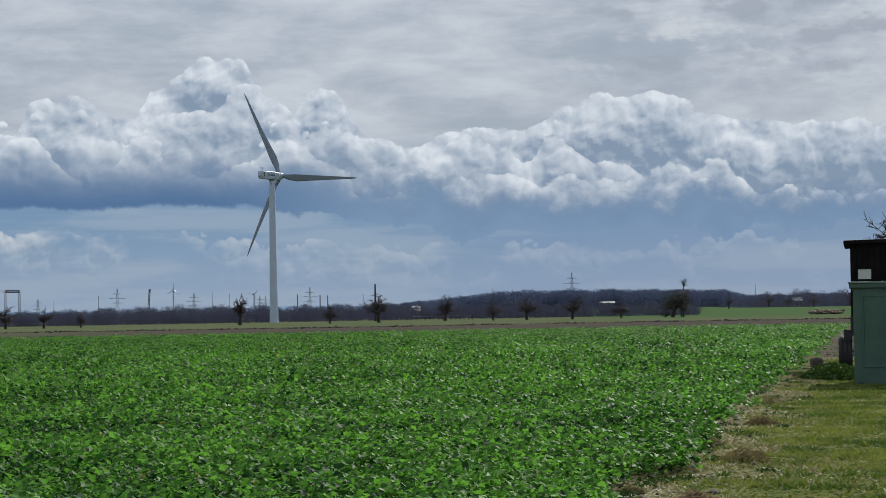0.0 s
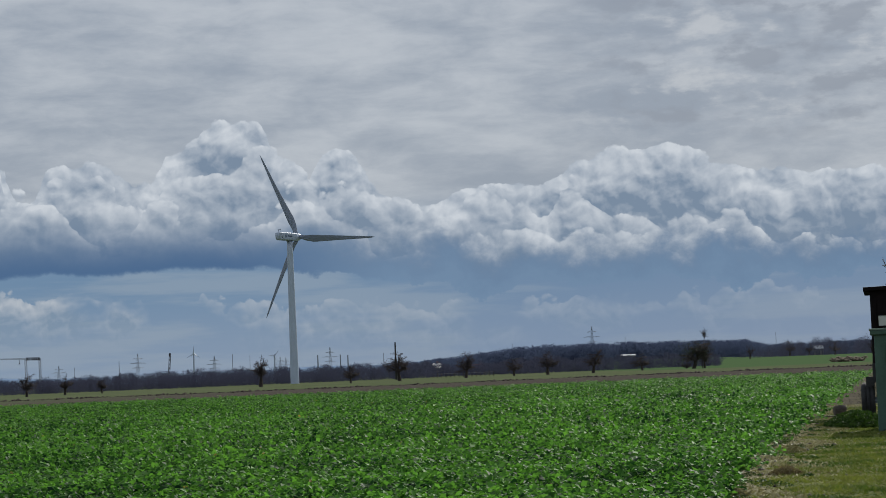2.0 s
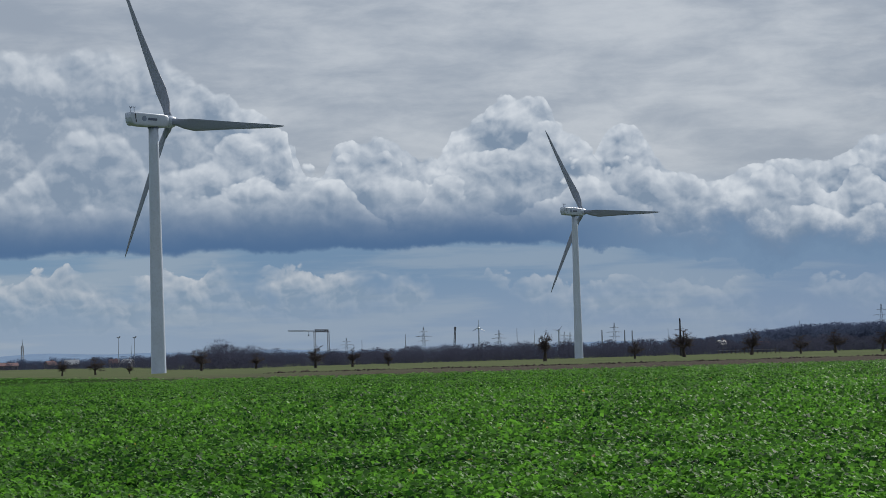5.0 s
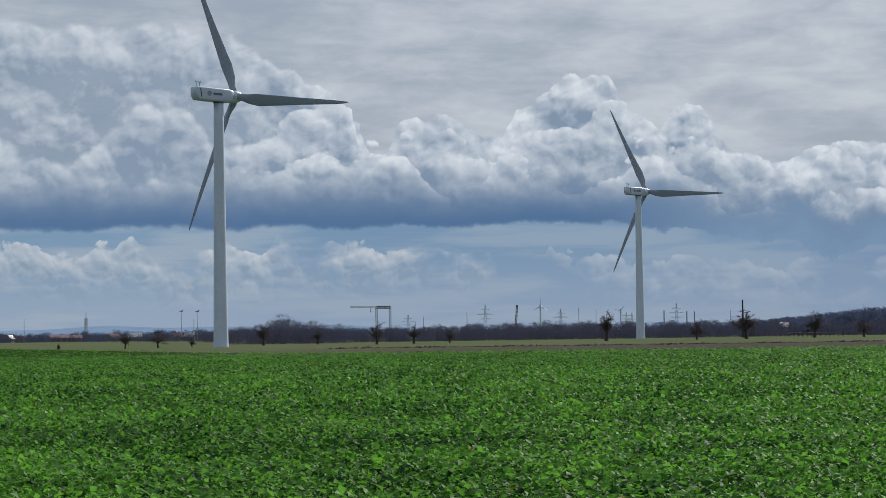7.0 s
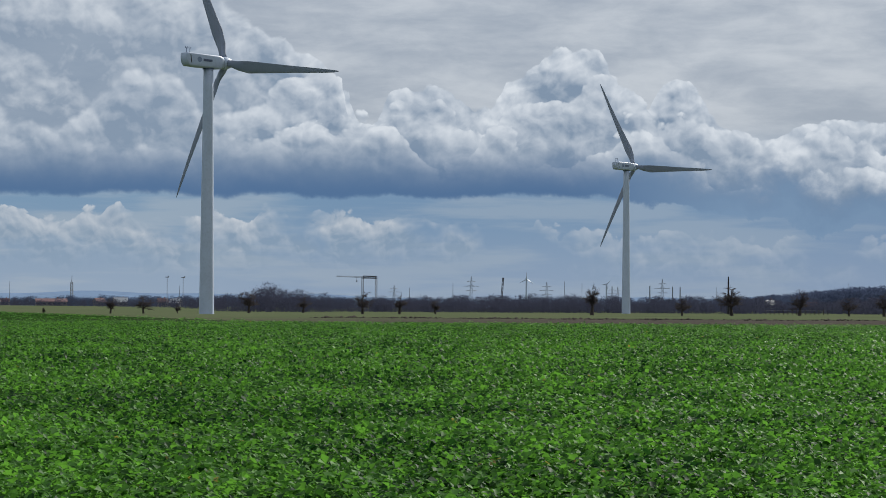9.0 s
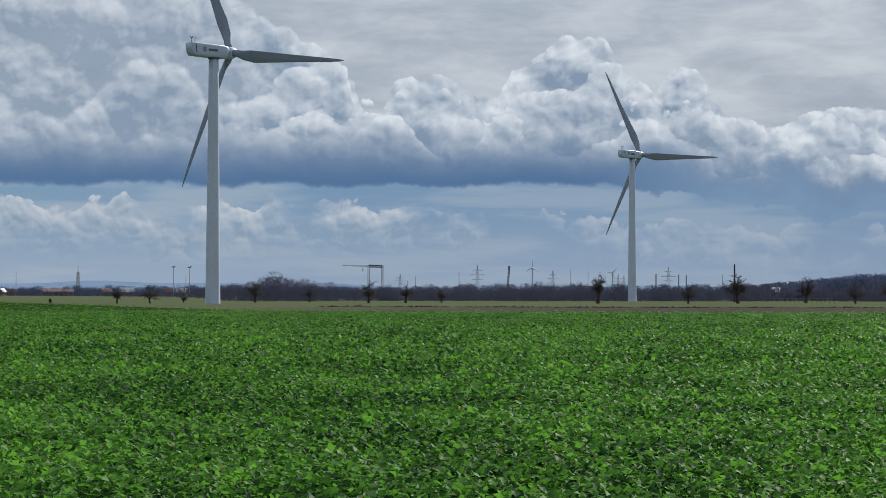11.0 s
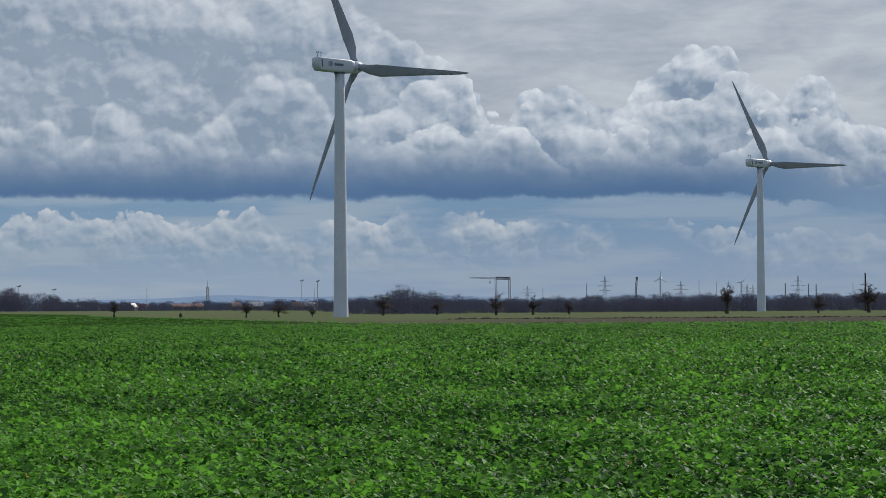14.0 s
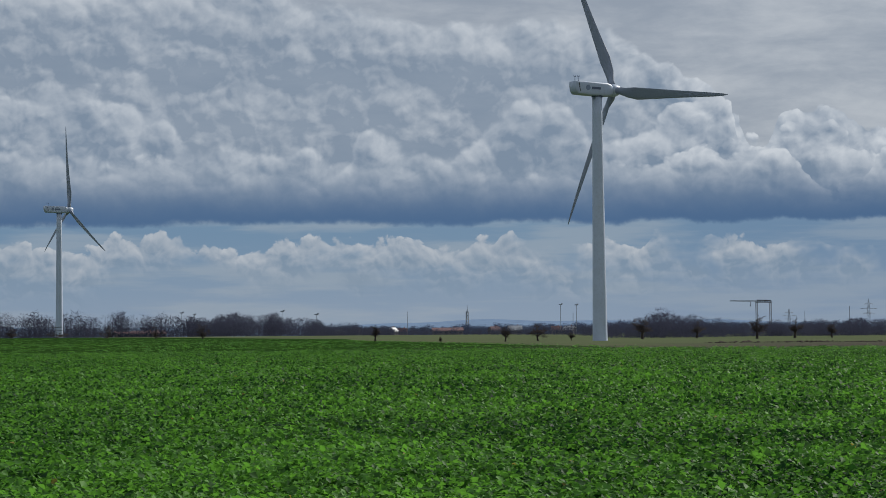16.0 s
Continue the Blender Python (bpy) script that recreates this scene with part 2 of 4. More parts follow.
def ground_material():
    m = bpy.data.materials.new("fields")
    m.use_nodes = True
    n = Nodes(m.node_tree)
    b = m.node_tree.nodes["Principled BSDF"]
    pos = n.add("ShaderNodeNewGeometry").outputs["Position"]
    x, y, _ = n.add("ShaderNodeSeparateXYZ", {0: pos}).outputs
    wob = n.math("MULTIPLY", n.math("SUBTRACT", n.noise(pos, 0.35, 4, 0.6), 0.5), 0.9)
    wide = n.noise(pos, 0.02, 5, 0.6)
    mid = n.noise(pos, 0.6, 5, 0.65)
    fine = n.noise(pos, 9.0, 5, 0.65)
    meadow = n.mix(n.step(wide, 0.35, 0.65), (0.074, 0.096, 0.050), (0.105, 0.116, 0.070))
    meadow = n.mix(n.step(mid, 0.3, 0.75), meadow, (0.085, 0.105, 0.056))
    meadow = n.mix(n.math("MULTIPLY", n.step(x, 45.0, 75.0), n.step(y, 560.0, 640.0)), meadow, (0.066, 0.108, 0.050))
    # near-black under the plants: shade of the gaps painted on the ground
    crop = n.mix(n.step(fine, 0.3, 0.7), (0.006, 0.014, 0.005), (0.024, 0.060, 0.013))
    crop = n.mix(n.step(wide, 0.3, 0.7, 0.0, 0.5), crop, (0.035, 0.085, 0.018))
    soil = n.mix(n.step(mid, 0.3, 0.7), (0.058, 0.052, 0.045), (0.10, 0.09, 0.078))
    soil = n.mix(n.step(fine, 0.45, 0.7), soil, (0.045, 0.039, 0.034))
    verge = n.mix(n.step(mid, 0.35, 0.65), (0.080, 0.110, 0.026), (0.145, 0.135, 0.055))
    verge = n.mix(n.step(fine, 0.45, 0.75), verge, (0.075, 0.10, 0.025))
    litter = n.mix(n.step(fine, 0.35, 0.7), (0.15, 0.14, 0.085), (0.32, 0.295, 0.20))
    e = n.math("ADD", n.math("SUBTRACT", x, n.math("ADD", n.math("MULTIPLY", y, 0.2), -2.5)), wob)
    # where the crop ends, far off: straight ahead, and along the meadow beside the first turbine
    far = n.math("ADD", y, n.math("MULTIPLY", wob, 1.5))
    beyond = n.step(far, 224.0, 226.0)
    slant = n.math("SUBTRACT", n.math("MULTIPLY", n.math("ADD", x, 75.0), -2.13), n.math("SUBTRACT", y, 275.0))
    left = n.math("GREATER_THAN", slant, 0.0)
    beyond = n.math("MULTIPLY", beyond, n.math("SUBTRACT", 1.0, left))
    beyond = n.math("MAXIMUM", beyond, n.step(y, 960.0, 970.0))
    strip = n.math("MULTIPLY", n.step(far, 224, 226), n.step(far, 400.0, 350.0))
    strip = n.math("MULTIPLY", strip, n.step(x, -115.0, -25.0))
    right = n.step(e, -0.15, 0.15)
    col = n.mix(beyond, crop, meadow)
    col = n.mix(strip, col, soil)
    near = n.math("MULTIPLY", right, n.step(y, 225.0, 220.0))
    side = n.mix(n.step(e, 0.3, 1.6), litter, verge)
    track = n.math("MULTIPLY", n.step(e, 3.4, 2.0), n.step(y, 55.0, 70.0))
    side = n.mix(n.math("MULTIPLY", track, 0.8), side, soil)
    side = n.mix(n.math("MULTIPLY", n.step(n.noise(pos, 0.45, 3, 0.6), 0.52, 0.66), n.step(e, 2.0, 4.0, 0.3, 0.95)), side, (0.125, 0.105, 0.062))
    col = n.mix(near, col, side)
    n.put(b.inputs["Base Color"], col)
    b.inputs["Roughness"].default_value = 0.95
    b.inputs["Specular IOR Level"].default_value = 0.0
    bn = n.add("ShaderNodeBump", {"Strength": 0.7, "Distance": 0.08, "Height": n.math("ADD", fine, mid)})
    n.put(b.inputs["Normal"], bn.outputs[0])
    return m


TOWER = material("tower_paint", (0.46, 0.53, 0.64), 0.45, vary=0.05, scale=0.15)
# white blades given a dark grey: their backlit shade is in the colour
BLADE_BACKLIT = material("blade_gelcoat_backlit", (0.235, 0.27, 0.34), 0.4, vary=0.05, scale=0.2)
INK = material("logo_grey", (0.075, 0.10, 0.16), 0.5, vary=0.1)
EMBLEM = material("emblem_grey", (0.19, 0.24, 0.34), 0.5, vary=0.1)
SLOT = material("vent_black", (0.02, 0.02, 0.022), 0.6, vary=0.1)
STEEL = material("galvanised_steel", (0.26, 0.29, 0.34), 0.6, 0.2, vary=0.2)
CONCRETE = material("concrete", (0.36, 0.35, 0.33), 0.9, vary=0.15, bump=0.4)
BARK = material("bark", (0.060, 0.050, 0.044), 0.95, vary=0.3, scale=0.7, spec=0.2)
TWIGS = material("twigs", (0.060, 0.048, 0.046), 0.95, vary=0.4, scale=0.3, per="island", spec=0.15)
# brown-grey twigs tinted blue: the haze of distance is painted in
HAZED_WOODS = leaf_material("bare_woods_hazed", (0.044, 0.049, 0.076), (0.060, 0.064, 0.096), 0.95, 0.45, None, 0.0, (1.0, 1.0, 1.0), 0.01)
# bluer copy for the horizon, with more aerial haze in its base colour
HAZED_FAR_WOODS = leaf_material("far_woods", (0.052, 0.070, 0.120), (0.068, 0.088, 0.146), 0.95, 0.45, None, 0.0, (1.0, 1.0, 1.0), 0.005)
# pale blue stands for haze over the hills, not their own colour
HILLS = material("haze_tinted_hills", (0.150, 0.215, 0.315), 1.0, vary=0.08, scale=0.004, spec=0.0)
IVY = leaf_material("ivy", (0.020, 0.030, 0.014), (0.05, 0.06, 0.03), 0.6, 0.1)
# dark end lowered to put shade between the plants into some leaves
CROP = leaf_material("crop_leaves", (0.008, 0.036, 0.012), (0.122, 0.278, 0.058), 0.55, 0.38, (0.26, 0.20, 0.07), 0.055, (1.30, 1.50, 0.75))
HEAP = leaf_material("cut_leaves", (0.020, 0.045, 0.012), (0.06, 0.11, 0.03), 0.5, 0.2)
GRASS = leaf_material("verge_grass", (0.050, 0.095, 0.022), (0.185, 0.205, 0.062), 0.7, 0.25, shine=0.03, patches=0.5, clump=0.7)
STRAW = leaf_material("dry_straw", (0.20, 0.175, 0.095), (0.42, 0.39, 0.25), 0.8, 0.1)
WITHER = leaf_material("withered_weeds", (0.13, 0.092, 0.086), (0.26, 0.195, 0.175), 0.8, 0.2)
SOIL_LEAF = leaf_material("dead_leaves", (0.15, 0.12, 0.085), (0.28, 0.225, 0.155), 0.85, 0.2)
SOIL = material("clods", (0.070, 0.060, 0.048), 0.95, vary=0.4, scale=0.8, per="island", spec=0.2)
RIDGE = material("ridge_soil", (0.045, 0.037, 0.031), 0.95, vary=0.3, scale=0.5, per="island", spec=0.1)
GREEN = material("green_paint", (0.058, 0.118, 0.088), 0.5, vary=0.16, scale=1.4, bump=0.15)
RIM = material("pale_green_edge", (0.22, 0.30, 0.26), 0.55, vary=0.15, scale=2)
TAR = material("tarred_boards", (0.010, 0.007, 0.008), 0.8, vary=0.35, scale=2, bump=0.4, spec=0.12)
REED = material("reeds", (0.18, 0.145, 0.11), 0.9, vary=0.25, scale=0.4, per="island", spec=0.1)
RUBBER = material("rubber", (0.018, 0.018, 0.019), 0.75, vary=0.25, scale=5)
ROOF_RED = material("red_tiles", (0.135, 0.070, 0.075), 0.8, vary=0.2, scale=0.3)
ROOF_PALE = material("pale_roof", (0.42, 0.43, 0.45), 0.5, vary=0.1, scale=0.3)
RENDER = material("house_render", (0.15, 0.145, 0.15), 0.9, vary=0.15, scale=0.3)
# the pane's pale colour imitates the sky reflected in it
SKY_PALE_GLASS = material("window_glass_sky_pale", (0.62, 0.62, 0.58), 0.12, vary=0.1)
LOG = material("sawn_log", (0.12, 0.10, 0.085), 0.9, vary=0.3, scale=4, bump=0.5)

# ---- building helpers ----


def height(x, y):
    """The lie of the land: flat, with a slow rise far off at both sides and a wooded ridge ahead."""
    d = math.hypot(x, y)
    az = math.degrees(math.atan2(x, y))

    def s(v, a, b):
        v = min(1, max(0, (v - a) / (b - a)))
        return v * v * (3 - 2 * v)

    z = 2.6 * s(-x, 330, 560) * s(y, 500, 900)
    z += 4.0 * s(x, 60, 220) * s(d, 900, 1700)
    z += 5.0 * math.exp(-((az - 4.0) / 4.5) ** 2) * s(d, 2300, 2600)
    return z


def place(az, dist):
    v = heading(az, 0, dist)
    return Vector((v.x, v.y, height(v.x, v.y)))


def top_at(az, dist, el):
    """How tall a thing is that stands there and reaches that elevation."""
    return 1.65 + dist * math.tan(radians(el)) - place(az, dist).z


def link(name, mesh, mat, parent=None, label=""):
    mesh.materials.append(mat)
    ob = new(name, mesh)
    if parent:
        ob.parent = parent
    if label:
        tagged(ob, label)
    return ob


def part(name, bm, mat, parent=None, label="", smooth=False):
    mesh = bpy.data.meshes.new(name)
    bm.normal_update()
    bm.to_mesh(mesh)
    bm.free()
    if smooth:
        mesh.shade_smooth()
    return link(name, mesh, mat, parent, label)


def raw(name, verts, faces, mat, parent=None, label=""):
    """A mesh from numpy arrays; every face has the same number of corners."""
    mesh = bpy.data.meshes.new(name)
    verts, faces = np.asarray(verts, np.float32), np.asarray(faces, np.int32)
    k = faces.shape[1]
    mesh.vertices.add(len(verts))
    mesh.vertices.foreach_set("co", verts.ravel())
    mesh.loops.add(faces.size)
    mesh.loops.foreach_set("vertex_index", faces.ravel())
    mesh.polygons.add(len(faces))
    mesh.polygons.foreach_set("loop_start", np.arange(0, faces.size, k, dtype=np.int32))
    mesh.update(calc_edges=True)
    return link(name, mesh, mat, parent, label)


def thing(name, at, label, category, group="", kind="", rz=0.0):
    ob = new(name)
    ob.matrix_world = Matrix.Translation(at) @ Matrix.Rotation(radians(rz), 4, "Z")
    return tagged(ob, label, category, group, kind)


def box(bm, size, at=(0, 0, 0), bevel=0.0, turn=None):
    r = bmesh.ops.create_cube(bm, size=1)
    m = Matrix.Translation(at) @ (turn or Matrix()) @ Matrix.Diagonal((*size, 1))
    bmesh.ops.transform(bm, matrix=m, verts=r["verts"])
    if bevel:
        es = list({e for v in r["verts"] for e in v.link_edges})
        bmesh.ops.bevel(bm, geom=es, offset=bevel, segments=2, affect="EDGES", profile=0.7)
    return bm


def ring_tube(bm, rings, sides=12, cap=True):
    """Skin through rings of (centre, radius, axis)."""
    loops = []
    for c, r, ax in rings:
        q = Vector(ax).to_track_quat("Z", "Y").to_matrix()
        loops.append([bm.verts.new(Vector(c) + q @ Vector((r * math.cos(2 * math.pi * k / sides), r * math.sin(2 * math.pi * k / sides), 0))) for k in range(sides)])
    for a, b in zip(loops, loops[1:]):
        for k in range(sides):
            bm.faces.new((a[k], a[(k + 1) % sides], b[(k + 1) % sides], b[k]))
    if cap:
        bm.faces.new(loops[0][::-1])
        bm.faces.new(loops[-1])
    return bm


def bar(bm, a, b, r, r2=None, sides=6):
    a, b = Vector(a), Vector(b)
    return ring_tube(bm, [(a, r, b - a), (b, r if r2 is None else r2, b - a)], sides)

# ---- the ground ----


def build_ground():
    """One sheet to the horizon, finer where the camera looks."""
    azs = [float(a) for a in np.arange(-40, 17, 0.75)] + [float(a) for a in np.arange(17, 320, 8)]
    rs = [0.0] + [float(r) for r in np.geomspace(4, 4900, 90)]
    verts, faces = [], []
    for r in rs:
        for a in azs:
            v = heading(a, 0, r)
            verts.append((v.x, v.y, height(v.x, v.y) if r > 100 else 0.0))
    k = len(azs)
    for i in range(len(rs) - 1):
        for j in range(k):
            faces.append((i * k + j, (i + 1) * k + j, (i + 1) * k + (j + 1) % k, i * k + (j + 1) % k))
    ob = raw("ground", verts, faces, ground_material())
    ob.data.shade_smooth()
    ob.data.flip_normals()
    tagged(ob, "flat farmland with green crop, brown soil and meadow", "ground", kind="structure")


build_ground()


def build_hills():
    """A long low line of hills behind the village, their pale blue a painted haze."""
    verts, faces = [], []
    azs = np.arange(-40, 20.1, 0.5)
    for a in azs:
        e = 0.33 + 0.07 * math.sin(a * 0.33 + 1) + 0.03 * math.sin(a * 0.9) - 0.02 * math.sin(a * 2.1)
        for d, z in ((4300, -1.0), (4600, 1.65 + 4600 * math.tan(radians(e))), (4880, -1.0)):
            v = heading(float(a), 0, d)
            verts.append((v.x, v.y, z))
    for k in range(len(azs) - 1):
        for j in range(2):
            faces.append((k * 3 + j, k * 3 + j + 3, k * 3 + j + 4, k * 3 + j + 1))
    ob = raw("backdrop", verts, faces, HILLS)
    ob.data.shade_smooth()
    tagged(ob, "hills along the horizon, pale blue haze in their colour", "hills", kind="structure")


build_hills()

rng = np.random.default_rng(7)


def in_crop(x, y):
    d = np.hypot(x, y)
    inside = x < 1.55 + 0.2 * (y - 19) + 0.4 * np.sin(y * 0.9) * np.sin(y * 0.37)
    slant = (x + 75) * -2.13 > (y - 275)
    return inside & ((y < 225) | (slant & (y < 960))) & (d > 9)


def scatter(count, r0, r1, az0=-37.0, az1=16.0, power=1.0):
    """Places in a wedge before the camera, thinning out with distance."""
    u = rng.random(count)
    if power == 0:
        r = r0 * (r1 / r0) ** u
    else:
        r = np.sqrt(r0 ** 2 + u * (r1 ** 2 - r0 ** 2))
    a = np.radians(az0 + rng.random(count) * (az1 - az0))
    return r * np.sin(a), r * np.cos(a), r


def leaves(x, y, z, size, tilt, name, mat, thin=0.75, simple=False):
    """Folded leaves, each at its own angle, in one mesh: three-lobed with six corners, or plain with four."""
    c = len(x)
    if simple:
        shape, flaps = np.array([(0, -0.5, 0), (0.45, 0.05, 0.10), (0, 0.55, -0.05), (-0.45, 0.05, 0.10)]), ([0, 1, 2, 3],)
    else:
        shape = np.array([(0, -0.45, 0), (0.50, 0.02, 0.12), (0.27, 0.24, 0.05), (0, 0.55, -0.08), (-0.27, 0.24, 0.05), (-0.50, 0.02, 0.12)])
        flaps = ([0, 1, 2, 3], [0, 3, 4, 5])
    k = len(shape)
    yaw, pit, rol = rng.random(c) * 6.283, rng.normal(0, 1, c) * tilt, rng.normal(0, 1, c) * tilt
    p = (shape * (thin, 1, 1))[None] * size[:, None, None] * rng.uniform(0.75, 1.25, (c, k, 1))
    cr, sr, cp, sp, cy, sy = (f(a)[:, None] for a in (rol, pit, yaw) for f in (np.cos, np.sin))
    X, Y, Z = p[..., 0], p[..., 1], p[..., 2]
    X, Z = X * cr + Z * sr, -X * sr + Z * cr
    Y, Z = Y * cp - Z * sp, Y * sp + Z * cp
    X, Y = X * cy - Y * sy, X * sy + Y * cy
    v = np.stack([X + x[:, None], Y + y[:, None], Z + z[:, None]], -1).reshape(-1, 3)
    i = np.arange(c)[:, None] * k
    f = np.stack([i + np.array(q) for q in flaps], 1).reshape(-1, 4)
    return raw(name, v, f, mat)


def build_crop():
    """A dense low leaf crop: near by, plants of broad folded leaves; farther off, a level canopy with hollows."""
    # plants, leaves each, nearest, farthest, leaf length, spread of a plant, plain leaves
    for plants, each, r0, r1, leaf, wide, simple in ((18000, 21, 13, 32, 0.068, 0.17, False), (24000, 11, 32, 105, 0.082, 0.18, True),
                                                     (25000, 9, 105, 236, 0.112, 0.24, True), (9000, 9, 236, 960, 0.22, 0.6, True)):
        u = rng.random(plants)
        r = np.sqrt(r0 ** 2 + u * (r1 ** 2 - r0 ** 2)) if r0 < 20 else r0 + u * (r1 - r0)
        a = np.radians(rng.uniform(-37.0, 16.0, plants))
        x, y = r * np.sin(a), r * np.cos(a)
        k = in_crop(x, y)
        x, y, r = x[k], y[k], r[k]
        grow = np.maximum(1, r / r0) ** (0.40 if r0 > 20 else 0.25)
        hum = 0.5 + 0.25 * np.sin(x * 1.1 + 1.3 * np.sin(y * 0.8)) + 0.25 * np.sin(y * 0.9 + 1.7 * np.sin(x * 0.7))
        tall = (0.15 + 0.06 * hum + 0.14 * rng.random(len(x)) ** 1.5) * np.where(rng.random(len(x)) < 0.22, 0.42, 1.0)
        x, y, r, grow, tall = (np.repeat(v, each) for v in (x, y, r, grow, tall))
        u = rng.random(len(x))
        out = wide * np.sqrt(u) * grow
        th = rng.random(len(x)) * 6.283
        x, y = x + out * np.cos(th), y + out * np.sin(th)
        z = tall * (1.15 - 0.75 * u) * rng.uniform(0.78, 1.1, len(x)) + 0.02
        if r0 > 200:
            z += np.array([height(a, b) if b > 480 else 0.0 for a, b in zip(x, y)])
        size = leaf * (0.55 + 0.75 * rng.random(len(x)) ** 1.3) * grow
        ob = leaves(x, y, z, size, np.where(r < 40, 0.46, 0.55) / np.maximum(1, r / 60) ** 0.4, "crop_plants", CROP, 1.0, simple)
        tagged(ob, "dense low green leafy crop covering the field", "crop", kind="stuff")


build_crop()


def build_verge():
    """Short grass, dry straw and clods between the crop and the trailer."""
    x, y, r = scatter(170000, 14, 75, 2, 14)
    e = x - (1.3 + 0.2 * (y - 19))
    k = (e > 0.0 + 0.5 * rng.random(len(e)))
    x, y, e = x[k], y[k], e[k]
    pat = np.sin(x * 1.3 + 2 * np.sin(y * 0.31)) + np.sin(y * 0.7 + x * 0.4) + rng.normal(0, 0.7, len(x))
    c = len(x)
    tuft = np.clip(0.5 + 0.35 * np.sin(x * 4.1 + 2 * np.sin(y * 1.9)) + 0.35 * np.sin(y * 2.7 + x), 0, 1.2)
    h = (0.012 + 0.035 * rng.random(c)) * (0.35 + 1.0 * tuft)
    w = 0.010 + 0.020 * rng.random(c)
    a = rng.random(c) * 6.283
    lean = rng.normal(0, 0.035, (c, 2))
    dx, dy = np.cos(a) * w, np.sin(a) * w
    v = np.stack([np.stack([x - dx, y - dy, 0 * x], 1), np.stack([x + dx, y + dy, 0 * x], 1), np.stack([x + lean[:, 0], y + lean[:, 1], h], 1)], 1)
    green = (pat > -1.3) & (e > 0.9 + 0.5 * np.sin(y * 0.8))
    for name, sel, mat, label in (("verge_grass", green, GRASS, "short yellow-green grass on the verge"), ("dry_grass", ~green, STRAW, "dry straw and withered stalks along the crop's border")):
        vv = v[sel].reshape(-1, 3)
        ob = raw(name, vv, np.arange(len(vv)).reshape(-1, 3), mat)
        tagged(ob, label, "grass", kind="stuff")
    # clods and stones of the border and the track
    y = rng.uniform(16, 130, 1500)
    e = np.abs(rng.normal(0.3, 0.5, 1500)) + (y > 58) * rng.uniform(0, 2.0, 1500)
    x = 1.3 + 0.2 * (y - 19) + e
    s = 0.015 + 0.05 * rng.random(1500) ** 3
    ob = lumps(x, y, np.zeros(1500), s, "clods", SOIL)
    tagged(ob, "loose brown clods of soil along the crop", "soil", kind="stuff")
    # upturned ridge of soil at the far end of the crop
    x = rng.uniform(-85, 150, 2600)
    y = 372 + rng.normal(0, 9, 2600) + 6 * np.sin(x * 0.06)
    s = (0.10 + 0.34 * rng.random(2600) ** 3) * (0.6 + 0.5 * np.sin(x * 0.21) ** 2)
    ob = lumps(x, y, np.zeros(2600), s, "soil_ridge", RIDGE)
    tagged(ob, "low ridge of ploughed brown soil beyond the crop", "soil", kind="stuff")


def lumps(x, y, z, s, name, mat):
    """Squashed, uneven eight-faced lumps in one mesh."""
    c = len(x)
    base = np.array([(1, 0, 0.1), (0, 1, 0.05), (-1, 0, 0.1), (0, -1, 0.05), (0.1, 0.1, 0.7), (0, 0, -0.4)])
    j = base[None] * s[:, None, None] * rng.uniform(0.6, 1.35, (c, 6, 3))
    v = (j + np.stack([x, y, z], 1)[:, None]).reshape(-1, 3)
    f = np.array([(0, 1, 4), (1, 2, 4), (2, 3, 4), (3, 0, 4), (1, 0, 5), (2, 1, 5), (3, 2, 5), (0, 3, 5)])
    faces = (np.arange(c)[:, None, None] * 6 + f[None]).reshape(-1, 3)
    return raw(name, v, faces, mat)


build_verge()


def build_tufts():
    """Taller tussocks on the verge."""
    x, y, r = scatter(900, 15, 60, 4, 14)
    e = x - (1.3 + 0.2 * (y - 19))
    x, y = x[e > 0.6], y[e > 0.6]
    each = 26
    x, y = np.repeat(x, each), np.repeat(y, each)
    c = len(x)
    a, out = rng.random(c) * 6.283, 0.09 * np.sqrt(rng.random(c))
    x, y = x + out * np.cos(a), y + out * np.sin(a)
    h, w = 0.025 + 0.04 * rng.random(c), 0.008 + 0.008 * rng.random(c)
    b = rng.random(c) * 6.283
    tip = np.stack([x + np.cos(a) * out * 1.2, y + np.sin(a) * out * 1.2, h], 1)
    v = np.stack([np.stack([x - np.cos(b) * w, y - np.sin(b) * w, 0 * x], 1), np.stack([x + np.cos(b) * w, y + np.sin(b) * w, 0 * x], 1), tip], 1).reshape(-1, 3)
    ob = raw("grass_tussocks", v, np.arange(len(v)).reshape(-1, 3), GRASS)
    tagged(ob, "scattered taller grass tussocks on the verge", "grass", kind="stuff")


build_tufts()


